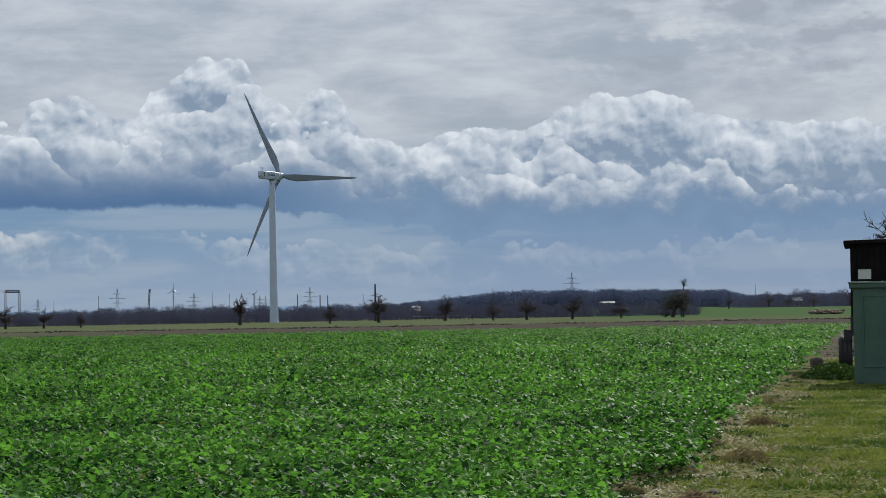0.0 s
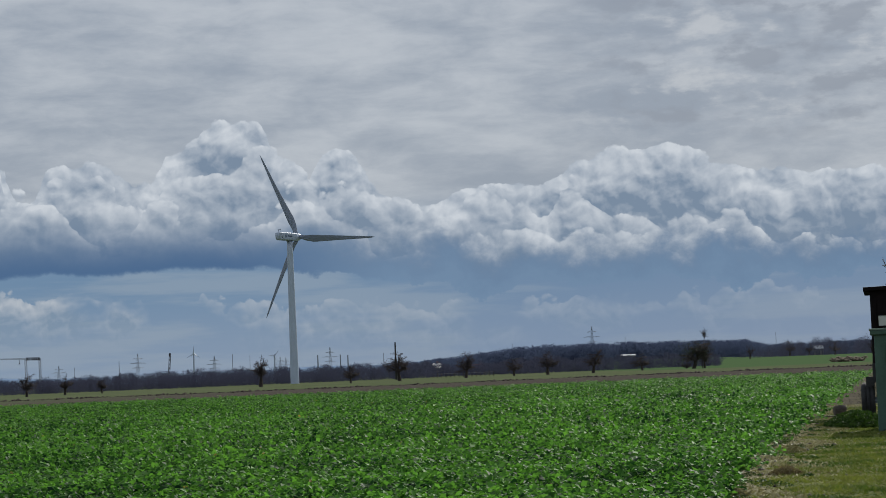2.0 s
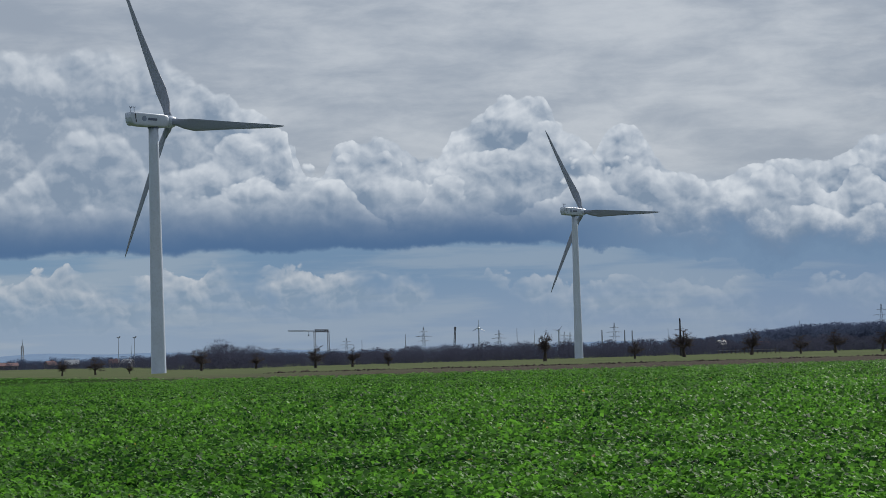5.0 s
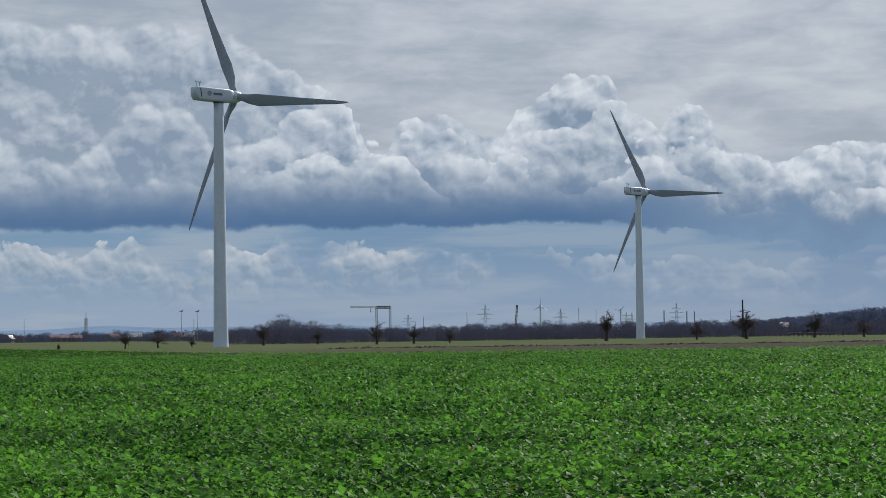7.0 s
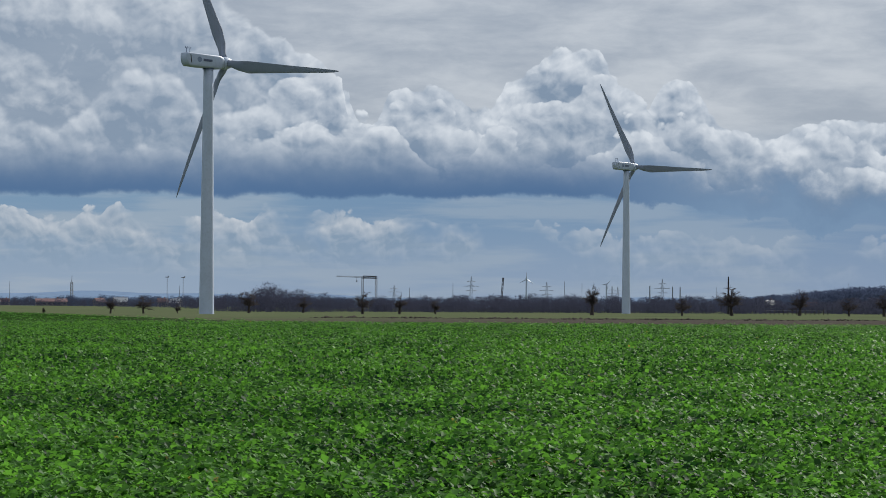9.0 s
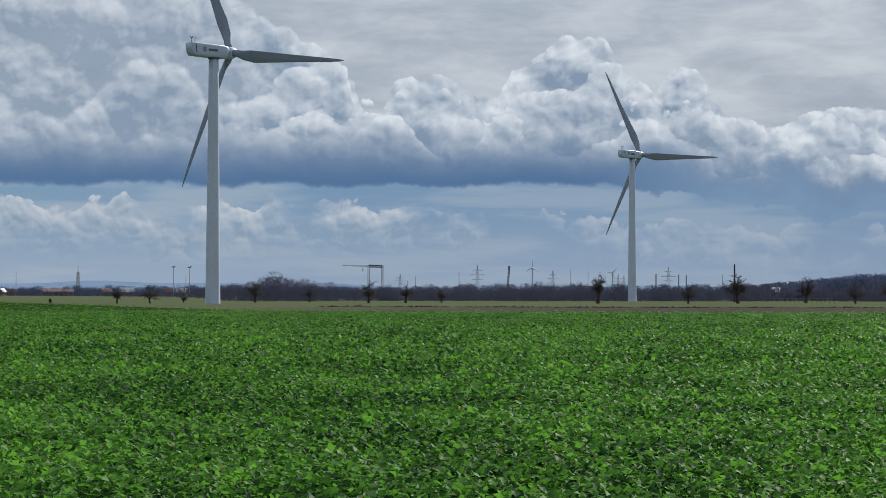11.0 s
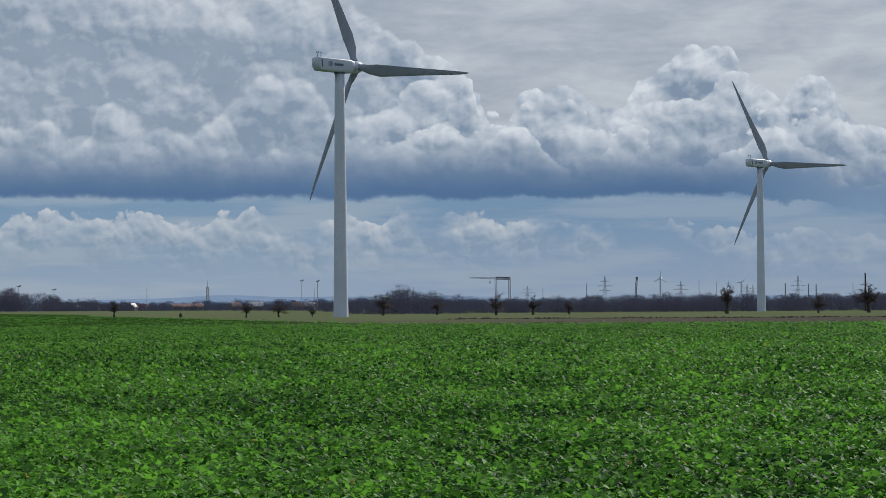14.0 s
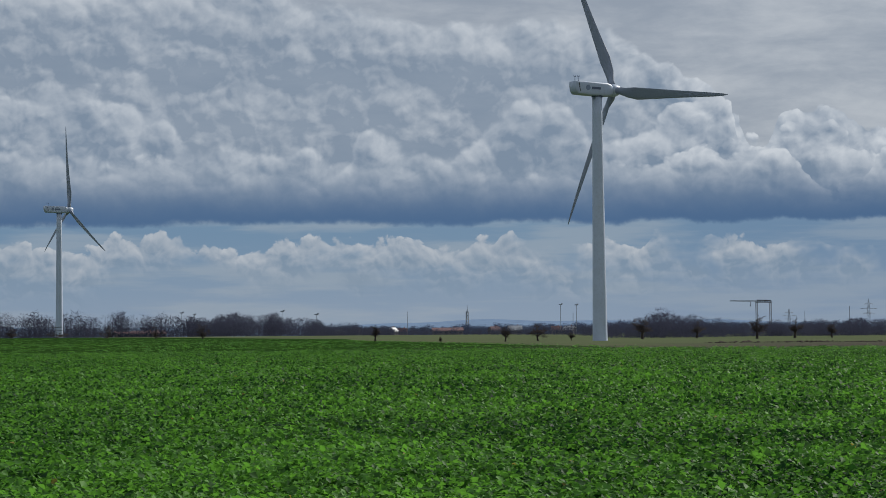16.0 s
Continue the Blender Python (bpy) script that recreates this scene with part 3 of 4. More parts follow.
def build_border():
    """Trampled weeds and withered heaps where the crop meets the verge."""
    y = rng.uniform(16, 58, 80)
    x = edge_x(y) + np.abs(rng.normal(0.25, 0.5, 80))
    size = rng.uniform(0.08, 0.24, 80)
    each = 46
    x, y, size = (np.repeat(v, each) for v in (x, y, size))
    c = len(x)
    u, th = np.sqrt(rng.random(c)), rng.random(c) * 6.283
    z = size * 0.32 * (1 - u ** 2) * rng.random(c) ** 0.5 + 0.01
    ob = leaves(x + u * np.cos(th) * size, y + u * np.sin(th) * size, z, np.full(c, 0.05), 0.7, "border_weeds", HEAP, 0.6, True)
    tagged(ob, "low dark green weeds scattered along the crop's border", "weeds", kind="stuff")
    for yy, e, wide, mat, label in ((18.3, 0.95, 0.36, WITHER, "withered reddish-brown weed clump on the verge"), (19.6, 0.25, 0.22, STRAW, "flattened clump of pale dry stalks"),
                                    (23.5, 1.05, 0.48, SOIL_LEAF, "brown heap of soil and dead leaves"), (26.5, 0.45, 0.30, STRAW, "flattened clump of pale dry stalks"),
                                    (31.0, 0.85, 0.40, SOIL_LEAF, "brown heap of soil and dead leaves"), (38.0, 0.6, 0.45, STRAW, "flattened clump of pale dry stalks")):
        clump = thing("weed_clump", (edge_x(yy) + e, yy, 0), label, "weeds", "withered clumps along the border")
        wide *= 0.6
        c = 300
        u, th = np.sqrt(rng.random(c)), rng.random(c) * 6.283
        z = wide * 0.5 * (1 - u ** 2) * rng.random(c) ** 0.6 + 0.01
        ob = leaves(u * np.cos(th) * wide, u * np.sin(th) * wide, z, rng.uniform(0.05, 0.12, c), 0.6, "tuft", mat, 0.16)
        ob.parent = clump


build_border()

# ---- wind turbines ----
WIND = 36.0


def blade_mesh(length):
    """A twisted, tapering aerofoil along +z, slightly bent back at the tip; y is the wind's way."""
    bm = bmesh.new()
    loops = []
    for u, chord, thick, twist in ((0, 1.9, 1.9, 0), (0.04, 1.9, 1.85, 4), (0.10, 2.7, 1.35, 16), (0.19, 3.45, 0.85, 14), (0.30, 3.0, 0.62, 10), (0.45, 2.4, 0.44, 7),
                                    (0.60, 1.85, 0.33, 4), (0.75, 1.4, 0.24, 2), (0.88, 1.0, 0.16, 1), (0.96, 0.62, 0.1, 0), (1.0, 0.16, 0.05, 0)):
        ring = []
        for k in range(14):
            a = 2 * math.pi * k / 14
            x = math.cos(a) * chord / 2
            y = math.sin(a) * thick / 2 * (1 if u < 0.06 else (0.55 + 0.45 * math.cos(a / 1.0)))
            x += chord * 0.18 * (u > 0.06)
            t = radians(twist + 4)
            ring.append(bm.verts.new((x * math.cos(t) - y * math.sin(t), x * math.sin(t) + y * math.cos(t) + 1.1 * u * u, u * length)))
        loops.append(ring)
    for a, b in zip(loops, loops[1:]):
        for k in range(14):
            bm.faces.new((a[k], a[(k + 1) % 14], b[(k + 1) % 14], b[k]))
    bm.faces.new(loops[0][::-1])
    bm.faces.new(loops[-1])
    return bm


def rounded_box_loft(bm, stations, sides=20):
    """Loft of rounded rectangles along x: (x, half width, half height, z centre, squareness)."""
    loops = []
    for x, hw, hh, zc, q in stations:
        ring = []
        for k in range(sides):
            a = 2 * math.pi * (k + 0.5) / sides
            c, s = math.cos(a), math.sin(a)
            ring.append(bm.verts.new((x, hw * math.copysign(abs(c) ** q, c), zc + hh * math.copysign(abs(s) ** q, s))))
        loops.append(ring)
    for a, b in zip(loops, loops[1:]):
        for k in range(sides):
            bm.faces.new((a[k], b[k], b[(k + 1) % sides], a[(k + 1) % sides]))
    bm.faces.new(loops[0])
    bm.faces.new(loops[-1][::-1])
    return bm


def build_turbine(at, turn, phase, label):
    """Tower, nacelle and rotor; the nacelle's nose points along local +x."""
    tb = thing("wind_turbine", at, label, "wind turbine", "wind turbines in the field", rz=turn)
    H, R = 63.8, 43.0
    bm = bmesh.new()
    rings = [((0, 0, -0.3), 1.98, (0, 0, 1))]
    for k in range(13):
        u = k / 12
        rings.append(((0, 0, H * u), 1.95 - 0.68 * u ** 0.9, (0, 0, 1)))
    ring_tube(bm, rings, 40)
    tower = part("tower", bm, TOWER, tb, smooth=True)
    for u in (0.33, 0.66):
        bm = bmesh.new()
        r = 1.95 - 0.68 * u ** 0.9 + 0.012
        ring_tube(bm, [((0, 0, H * u - 0.06), r, (0, 0, 1)), ((0, 0, H * u + 0.06), r, (0, 0, 1))], 40, False)
        part("flange", bm, TOWER, tower)
    zc = H + 1.75
    bm = bmesh.new()
    rounded_box_loft(bm, [(-8.1, 1.3, 0.85, zc + 0.85, 0.35), (-7.8, 1.5, 1.35, zc + 0.45, 0.3), (-7.2, 1.6, 1.7, zc + 0.12, 0.26), (-4.0, 1.7, 1.74, zc + 0.06, 0.24), (2.5, 1.7, 1.74, zc, 0.26),
                          (3.9, 1.55, 1.6, zc, 0.5), (4.3, 1.35, 1.4, zc, 0.7)])
    nac = part("nacelle", bm, TOWER, tb, "white glass-fibre nacelle")
    nac.data.shade_smooth()
    bm = bmesh.new()
    ring_tube(bm, [((0, 0, H - 0.2), 1.5, (0, 0, 1)), ((0, 0, H + 0.5), 1.5, (0, 0, 1))], 32)
    part("yaw_bearing", bm, INK, tb)
    for side in (-1, 1):
        yy = side * 1.715
        bm = bmesh.new()
        box(bm, (0.25, 0.03, 2.2), (-6.9, yy * 0.955, zc + 0.25), 0, Matrix.Rotation(radians(8 * side), 4, "Y"))
        part("vent_slot", bm, SLOT, nac, "black vent slot")
        bm = bmesh.new()
        ring_tube(bm, [((-4.2, yy - 0.02 * side, zc + 0.2), 0.72, (0, side, 0)), ((-4.2, yy + 0.02 * side, zc + 0.2), 0.72, (0, side, 0))], 20)
        part("emblem", bm, EMBLEM, nac, "round grey emblem")
        bm = bmesh.new()
        box(bm, (2.9, 0.04, 0.62), (-1.5, yy, zc + 0.15))
        part("marking", bm, INK, nac, "dark blue bar of lettering")
    for dx in (-7.0, -5.9):
        bm = bmesh.new()
        bar(bm, (dx, 0.3, zc + 1.8), (dx, 0.3, zc + 3.2), 0.07)
        bar(bm, (dx - 0.3, 0.3, zc + 3.1), (dx + 0.3, 0.3, zc + 3.1), 0.05)
        bar(bm, (dx - 0.3, 0.3, zc + 3.05), (dx - 0.3, 0.3, zc + 3.45), 0.07)
        bar(bm, (dx + 0.3, 0.3, zc + 3.05), (dx + 0.3, 0.3, zc + 3.45), 0.07)
        part("wind_vane", bm, INK, nac, "wind sensor on a short mast")
    rotor = new("rotor")
    rotor.parent = tb
    rotor.matrix_local = Matrix.Translation((5.7, 0, zc + 0.1)) @ Matrix.Rotation(radians(-5), 4, "Y")
    bm = bmesh.new()
    ring_tube(bm, [((-1.4, 0, 0), 1.45, (1, 0, 0)), ((-0.9, 0, 0), 1.65, (1, 0, 0)), ((0.4, 0, 0), 1.6, (1, 0, 0)), ((1.3, 0, 0), 1.25, (1, 0, 0)), ((1.9, 0, 0), 0.75, (1, 0, 0)), ((2.15, 0, 0), 0.15, (1, 0, 0))], 28)
    part("hub", bm, TOWER, rotor, smooth=True)
    data = None
    for k in range(3):
        if data is None:
            b = part("blade", blade_mesh(R - 0.8), BLADE_BACKLIT, rotor, smooth=True)
            data = b.data
        else:
            b = new("blade", data)
            b.parent = rotor
        b.matrix_local = Matrix.Rotation(radians(phase + 120 * k), 4, "X") @ Matrix.Rotation(radians(-90), 4, "Z") @ Matrix.Translation((0, 0, 0.8))
    return tb


# nose of the nacelle: 36 degrees clockwise from +y, so 54 from +x
T1, T2, T3 = place(-15.69, 560), place(-4.53, 960), place(-30.0, 1115)
build_turbine(T1, 90 - WIND, 97.0, "white three-bladed wind turbine beside the green crop")
build_turbine(T2, 90 - WIND, 94.0, "white three-bladed wind turbine beyond the brown strip")
build_turbine(T3, 90 - WIND, 2.0, "white three-bladed wind turbine among hedges")

# ---- trees ----


def twig_arrays(segments, sides=3):
    """Tapered prisms from (a, b, ra, rb) in one vertex and face array."""
    a = np.array([s[0] for s in segments])
    b = np.array([s[1] for s in segments])
    ra = np.array([s[2] for s in segments])[:, None]
    rb = np.array([s[3] for s in segments])[:, None]
    d = b - a
    d /= np.linalg.norm(d, axis=1, keepdims=True) + 1e-9
    ref = np.where(np.abs(d[:, 2:3]) < 0.9, np.array([[0, 0, 1.0]]), np.array([[1.0, 0, 0]]))
    u = np.cross(d, ref)
    u /= np.linalg.norm(u, axis=1, keepdims=True)
    w = np.cross(d, u)
    rows = []
    for c, r in ((a, ra), (b, rb)):
        for k in range(sides):
            t = 2 * math.pi * k / sides
            rows.append(c + r * (math.cos(t) * u + math.sin(t) * w))
    v = np.stack(rows, 1).reshape(-1, 3)
    i = np.arange(len(segments))[:, None] * 2 * sides
    f = np.concatenate([i + np.array([[k, (k + 1) % sides, sides + (k + 1) % sides, sides + k]]) for k in range(sides)])
    return v, f


def bare_tree(at, tall, wide, seed, label, lean=0.0, trunk_share=0.28, group="", levels=3, ivy=0, thick=1.0):
    """A leafless tree: tapered trunk, limbs and a crown of fine twigs."""
    r = random.Random(seed)
    tr = thing("tree", at, label, "tree", group)
    stem, crown = [], []
    rad = tall * 0.030 * thick

    def grow(p, d, length, rad, level):
        n = 3 if level < 2 else 2
        for k in range(n):
            d2 = (d + Vector((r.uniform(-1, 1), r.uniform(-1, 1), r.uniform(-0.4, 0.6))) * 0.22).normalized()
            q = p + d2 * (length / n)
            (stem if level < 1 else crown).append((p, q, rad * (1 - 0.5 * k / n), rad * (1 - 0.5 * (k + 1) / n)))
            p, d = q, d2
            if level < levels and (level > 0 or k >= 1):
                for j in range(r.choice((2, 3)) if level < 3 else 3):
                    side = Vector((r.gauss(0, 1), r.gauss(0, 1), r.gauss(0.15, 0.45)))
                    side = (side.normalized() * 1.15 + d2 * 0.55).normalized()
                    side = Vector((side.x * wide / tall * 1.5, side.y * wide / tall * 1.5, side.z)).normalized()
                    grow(p, side, length * r.uniform(0.48, 0.72), max(0.022, rad * 0.48), level + 1)

    base = Vector((0, 0, -0.2))
    lean_v = Vector((lean, 0, 1)).normalized()
    p0 = base + lean_v * tall * trunk_share
    stem.append((base, p0, rad * 1.5, rad))
    for k in range(4):
        a = k * 1.7 + r.random()
        d = Vector((math.cos(a) * 0.75 * wide / tall * 1.6, math.sin(a) * 0.75 * wide / tall * 1.6, r.uniform(0.6, 1.1))).normalized()
        grow(p0, d, tall * r.uniform(0.34, 0.46), rad * 0.66, 1)
    grow(p0, lean_v, tall * 0.46, rad * 0.75, 1)
    top = max(q.z for _, q, _, _ in crown)
    out = max(math.hypot(q.x - lean * q.z, q.y) for _, q, _, _ in crown)
    kz, kx = (tall - p0.z) / max(0.1, top - p0.z), wide / 2 / out

    def fit(v):
        u = min(1.0, max(0.0, (v.z - p0.z) / 1.0 + 0.5)) if v.z < p0.z + 0.5 else 1.0
        cx = lean * min(v.z, p0.z)
        return ((v.x - cx) * (1 + (kx - 1) * u) + cx, v.y * (1 + (kx - 1) * u), p0.z + (v.z - p0.z) * (kz if v.z > p0.z else 1))

    for name, segs, mat, sides in (("trunk", stem, BARK, 7), ("crown", crown, TWIGS, 3)):
        segs = [(fit(a), fit(b), ra, rb) for a, b, ra, rb in segs]
        v, f = twig_arrays(segs, sides)
        raw(name, v, f, mat, tr)
    if ivy:
        g = np.random.default_rng(seed)
        x, y = g.normal(0, wide * 0.20, ivy), g.normal(0, wide * 0.20, ivy)
        z = tall * (0.56 + 0.17 * np.clip(g.normal(0, 1, ivy), -2.4, 2.2))
        ob = leaves(x + lean * z * 0.5, y, z, np.full(ivy, 0.3), 0.9, "ivy", IVY)
        ob.parent = tr
        tagged(ob, "dark ivy climbing the limbs")
    return tr


ROW = "fruit trees along the meadow"
# azimuth, distance, elevation of the top, width in metres
ORCHARD = [(-11.55, 620, 0.38, 6.2), (-10.57, 640, 0.36, 4.6), (-9.6, 660, 0.22, 3.6), (-5.44, 620, 0.58, 5.6), (-3.05, 625, 0.27, 5.2), (-1.74, 640, 0.54, 8.0),
           (0.02, 690, 0.46, 6.8), (1.31, 660, 0.29, 6.0), (2.21, 655, 0.43, 7.0), (3.41, 640, 0.44, 6.4), (4.72, 700, 0.28, 6.0),
           (-14.57, 690, 0.42, 7.0), (-13.13, 740, 0.32, 6.5), (-17.34, 585, 0.25, 5.6), (-18.21, 570, 0.22, 3.0), (-21.68, 650, 0.26, 3.6), (-16.45, 610, 0.08, 2.0), (-19.95, 560, -0.04, 1.0)]
for k, (a, d, e, w) in enumerate(ORCHARD):
    bare_tree(place(a, d), top_at(a, d, e) * 1.2, w * 1.4, 20 + k, "small leafless fruit tree with a dense dark crown", group=ROW, lean=0.15 * math.sin(k * 2.3), thick=1.5, levels=4)
bare_tree(place(6.07, 660), 9.0, 13.0, 81, "large leafless tree overgrown with dark ivy", lean=0.3, levels=4, ivy=1500, thick=1.6)
bare_tree(place(6.36, 668), 7.2, 6.0, 82, "leafless shrubby tree beside the ivy", levels=4, thick=1.2)
bare_tree(place(5.88, 650), 3.4, 4.5, 83, "low leafless shrub at the tree's foot", trunk_share=0.1, levels=4)
bare_tree(place(6.30, 662), 12.6, 4.6, 84, "tall thin leafless tree rising behind the ivy", lean=0.1, trunk_share=0.74, levels=3, thick=0.3)
for k, (a, d, e, w) in enumerate([(7.56, 1500, 0.46, 11), (8.6, 1650, 0.52, 13), (9.1, 1650, 0.44, 11), (9.77, 1500, 0.44, 14)]):
    bare_tree(place(a, d), top_at(a, d, e), w, 120 + k, "leafless field tree far across the meadow", lean=0.05, thick=1.3)
bare_tree(place(11.75, 120), 7.0, 4.6, 143, "leafless tree behind the dark wagon", trunk_share=0.42, levels=4, thick=0.55)
bare_tree(place(10.75, 400), 6.6, 4.0, 141, "leafless hedge tree behind the wagon", thick=0.8)
for k, (a, e, w) in enumerate([(-31.23, 0.34, 9), (-30.07, 0.31, 14), (-28.75, 0.32, 10), (-27.5, 0.31, 8), (-26.26, 0.36, 10)]):
    bare_tree(place(a, 1000), top_at(a, 1000, e) + 1.6, w * 1.1, 160 + k, "dark leafless hedge bush at the field's end", 0.0, 0.08, "hedge bushes at the field's end", levels=4, thick=1.3)


def woods(name, label, spans, mat, count, slivers=90, tall_vary=0.5, poplar=0.0, fine=0.8, wavy=1.0):
    """A leafless wood of many trees, each a trunk with a crown of slivers. spans: azimuth, distance, depth, elevation of the tops."""
    g = np.random.default_rng(len(label) * 7 + count)
    azs = np.array([s[0] for s in spans])
    V, F, n = [], [], 0
    for k in range(count):
        a = g.uniform(azs[0], azs[-1])
        d0, dep, e = (float(np.interp(a, azs, [s[i] for s in spans])) for i in (1, 2, 3))
        dist = d0 + dep * g.random()
        e *= 1 + wavy * (0.09 * math.sin(a * 6.1) + 0.07 * math.sin(a * 17.0 + 1))
        base = place(a, dist)
        tall = (1.65 + dist * math.tan(radians(e)) - base.z) * (1.06 - tall_vary * g.random() ** 0.9)
        if tall < 1.5:
            continue
        w = tall * g.uniform(0.26, 0.52) * (1 - 0.55 * poplar)
        th = g.random(slivers) * 6.283
        rr = np.sqrt(g.random(slivers))
        zz = g.random(slivers) ** 0.85
        prof = np.sin(np.pi * np.clip(zz * 0.85 + 0.12, 0, 1)) ** 0.6
        c = np.stack([np.cos(th) * rr * w * prof, np.sin(th) * rr * w * prof, tall * (0.02 + 0.9 * zz)], 1)
        up = np.stack([np.cos(th) * 0.6 + g.normal(0, 0.5, slivers), np.sin(th) * 0.6 + g.normal(0, 0.5, slivers), g.uniform(0.1, 1.0, slivers)], 1)
        ln = fine * tall * (g.uniform(0.06, 0.15, slivers) * (0.7 + 0.6 * zz))[:, None]
        sd = np.stack([np.sin(th + 1), np.cos(th + 1), g.normal(0, 0.4, slivers)], 1) * (tall * (fine * g.uniform(0.010, 0.032, slivers) * (1.6 - 1.1 * zz))[:, None])
        tri = np.stack([c - sd, c + sd, c + up * ln], 1)
        tri[..., 2] = np.minimum(tri[..., 2], tall)
        tr = tall * 0.014
        post = np.array([[(-tr, 0, 0), (tr, 0, 0), (0, 0, tall * 0.9)], [(0, -tr, 0), (0, tr, 0), (0, 0, tall * 0.9)]])
        V.append(np.concatenate([tri, post]).reshape(-1, 3) + np.array(base))
    v = np.concatenate(V)
    ob = raw(name, v, np.arange(len(v)).reshape(-1, 3), mat)
    return tagged(ob, label, "woods", kind="stuff")


woods("woods", "leafless grey-brown wood along the meadow", [(-12.2, 990, 120, 0.30), (-10.2, 985, 120, 0.33), (-7.3, 985, 120, 0.40), (-4.0, 985, 120, 0.35), (-1.3, 985, 150, 0.40), (-0.9, 985, 150, 0.36)], HAZED_WOODS, 900, 170)
woods("woods", "leafless copse behind the small trees", [(-0.9, 1150, 150, 0.30), (0.6, 1150, 150, 0.30), (1.4, 1000, 150, 0.32), (2.2, 1000, 150, 0.42), (3.0, 1000, 120, 0.28), (4.0, 1000, 120, 0.33), (4.6, 1000, 120, 0.26), (5.4, 1000, 120, 0.32), (6.8, 950, 100, 0.22)], HAZED_WOODS, 620, 170, fine=0.95)
woods("woods", "leafless rounded copse beside the turbine", [(-15.6, 1000, 120, 0.30), (-14.8, 880, 120, 0.45), (-14.2, 880, 120, 0.68), (-13.7, 880, 120, 0.56), (-13.0, 880, 120, 0.48), (-12.2, 900, 120, 0.38)], HAZED_WOODS, 230, 150, 0.6)
woods("woods", "leafless dense wood on the horizon", [(-26.6, 1500, 200, 0.52), (-25.9, 1500, 200, 0.62), (-25.0, 1500, 200, 0.67), (-23.8, 1500, 200, 0.54), (-22.9, 1500, 200, 0.40), (-22.0, 1500, 200, 0.34), (-21.2, 1500, 200, 0.26)], HAZED_WOODS, 420, 150, 0.4, fine=0.75)
woods("poplar_row", "rows of tall leafless poplars on the horizon", [(-36, 1450, 60, 0.74), (-31.5, 1450, 60, 0.72), (-30, 1450, 60, 0.64), (-28.6, 1500, 60, 0.72), (-27.6, 1500, 60, 0.60), (-27.2, 1500, 60, 0.72), (-26.5, 1500, 60, 0.55)], HAZED_WOODS, 420, 70, 0.3, 0.35, fine=0.8)
woods("woods", "low leafless undergrowth below the poplars", [(-36, 1560, 100, 0.36), (-26, 1560, 100, 0.36)], HAZED_WOODS, 560, 80, 0.4, fine=1.0)
woods("far_woods", "distant low woods behind the village", [(-23.5, 2100, 300, 0.36), (-21.1, 2100, 300, 0.28), (-18.1, 2100, 300, 0.32), (-15.0, 2100, 300, 0.32), (-10.0, 2300, 300, 0.30), (-4.0, 2300, 300, 0.34), (0.5, 2300, 300, 0.40)], HAZED_FAR_WOODS, 1500, 90, fine=1.1)
woods("far_woods", "long wooded ridge on the horizon", [(-2.2, 2600, 300, 0.28), (-0.8, 2600, 300, 0.40), (0.5, 2600, 300, 0.54), (1.7, 2600, 300, 0.64), (3.2, 2600, 300, 0.65), (4.7, 2600, 300, 0.64), (7.4, 2600, 300, 0.58), (8.2, 2600, 300, 0.42), (9.0, 2400, 400, 0.44), (16.0, 2400, 400, 0.48)], HAZED_FAR_WOODS, 2600, 80, 0.3, fine=1.3, wavy=0.25)
woods("far_woods", "dark trees at the far side of the meadow", [(7.6, 1900, 200, 0.36), (9.2, 1900, 200, 0.54), (10.6, 1900, 200, 0.50), (16.0, 1900, 200, 0.50)], HAZED_WOODS, 460, 90, 0.5, fine=0.9)
woods("woods", "low leafless hedges before the village", [(-23.2, 1500, 250, 0.34), (-21.5, 1500, 250, 0.25), (-19.0, 1500, 250, 0.22), (-17.0, 1500, 250, 0.27), (-15.2, 1450, 250, 0.32)], HAZED_WOODS, 620, 80, 0.5, fine=1.0)
woods("far_woods", "continuous low dark trees round the village", [(-24.0, 1990, 90, 0.30), (-21.4, 1990, 90, 0.25), (-18.6, 1990, 90, 0.28), (-16.0, 1990, 90, 0.29), (-14.6, 1990, 90, 0.30), (-12.0, 1990, 90, 0.30)], HAZED_FAR_WOODS, 1100, 70, 0.35, fine=1.2)
woods("woods", "scattered dark trees at the meadow's far side", [(6.6, 1700, 150, 0.22), (8.0, 1700, 150, 0.24), (9.5, 1750, 150, 0.30), (16.0, 1750, 150, 0.36)], HAZED_WOODS, 260, 80, 0.6)

# ---- far masts and buildings ----


def lattice(bm, a, b, w0, w1, r, bays=6):
    """A square lattice mast from a to b."""
    a, b = Vector(a), Vector(b)
    d = (b - a).normalized()
    q = d.to_track_quat("Z", "Y").to_matrix()
    prev = None
    for k in range(bays + 1):
        u = k / bays
        c, w = a.lerp(b, u), (w0 + (w1 - w0) * u) / 2
        cs = [c + q @ Vector((sx * w, sy * w, 0)) for sx, sy in ((1, 1), (-1, 1), (-1, -1), (1, -1))]
        if prev:
            for j in range(4):
                bar(bm, prev[j], cs[j], r, sides=4)
                bar(bm, prev[j], cs[(j + 1) % 4], r * 0.7, sides=3)
        prev = cs
    return bm


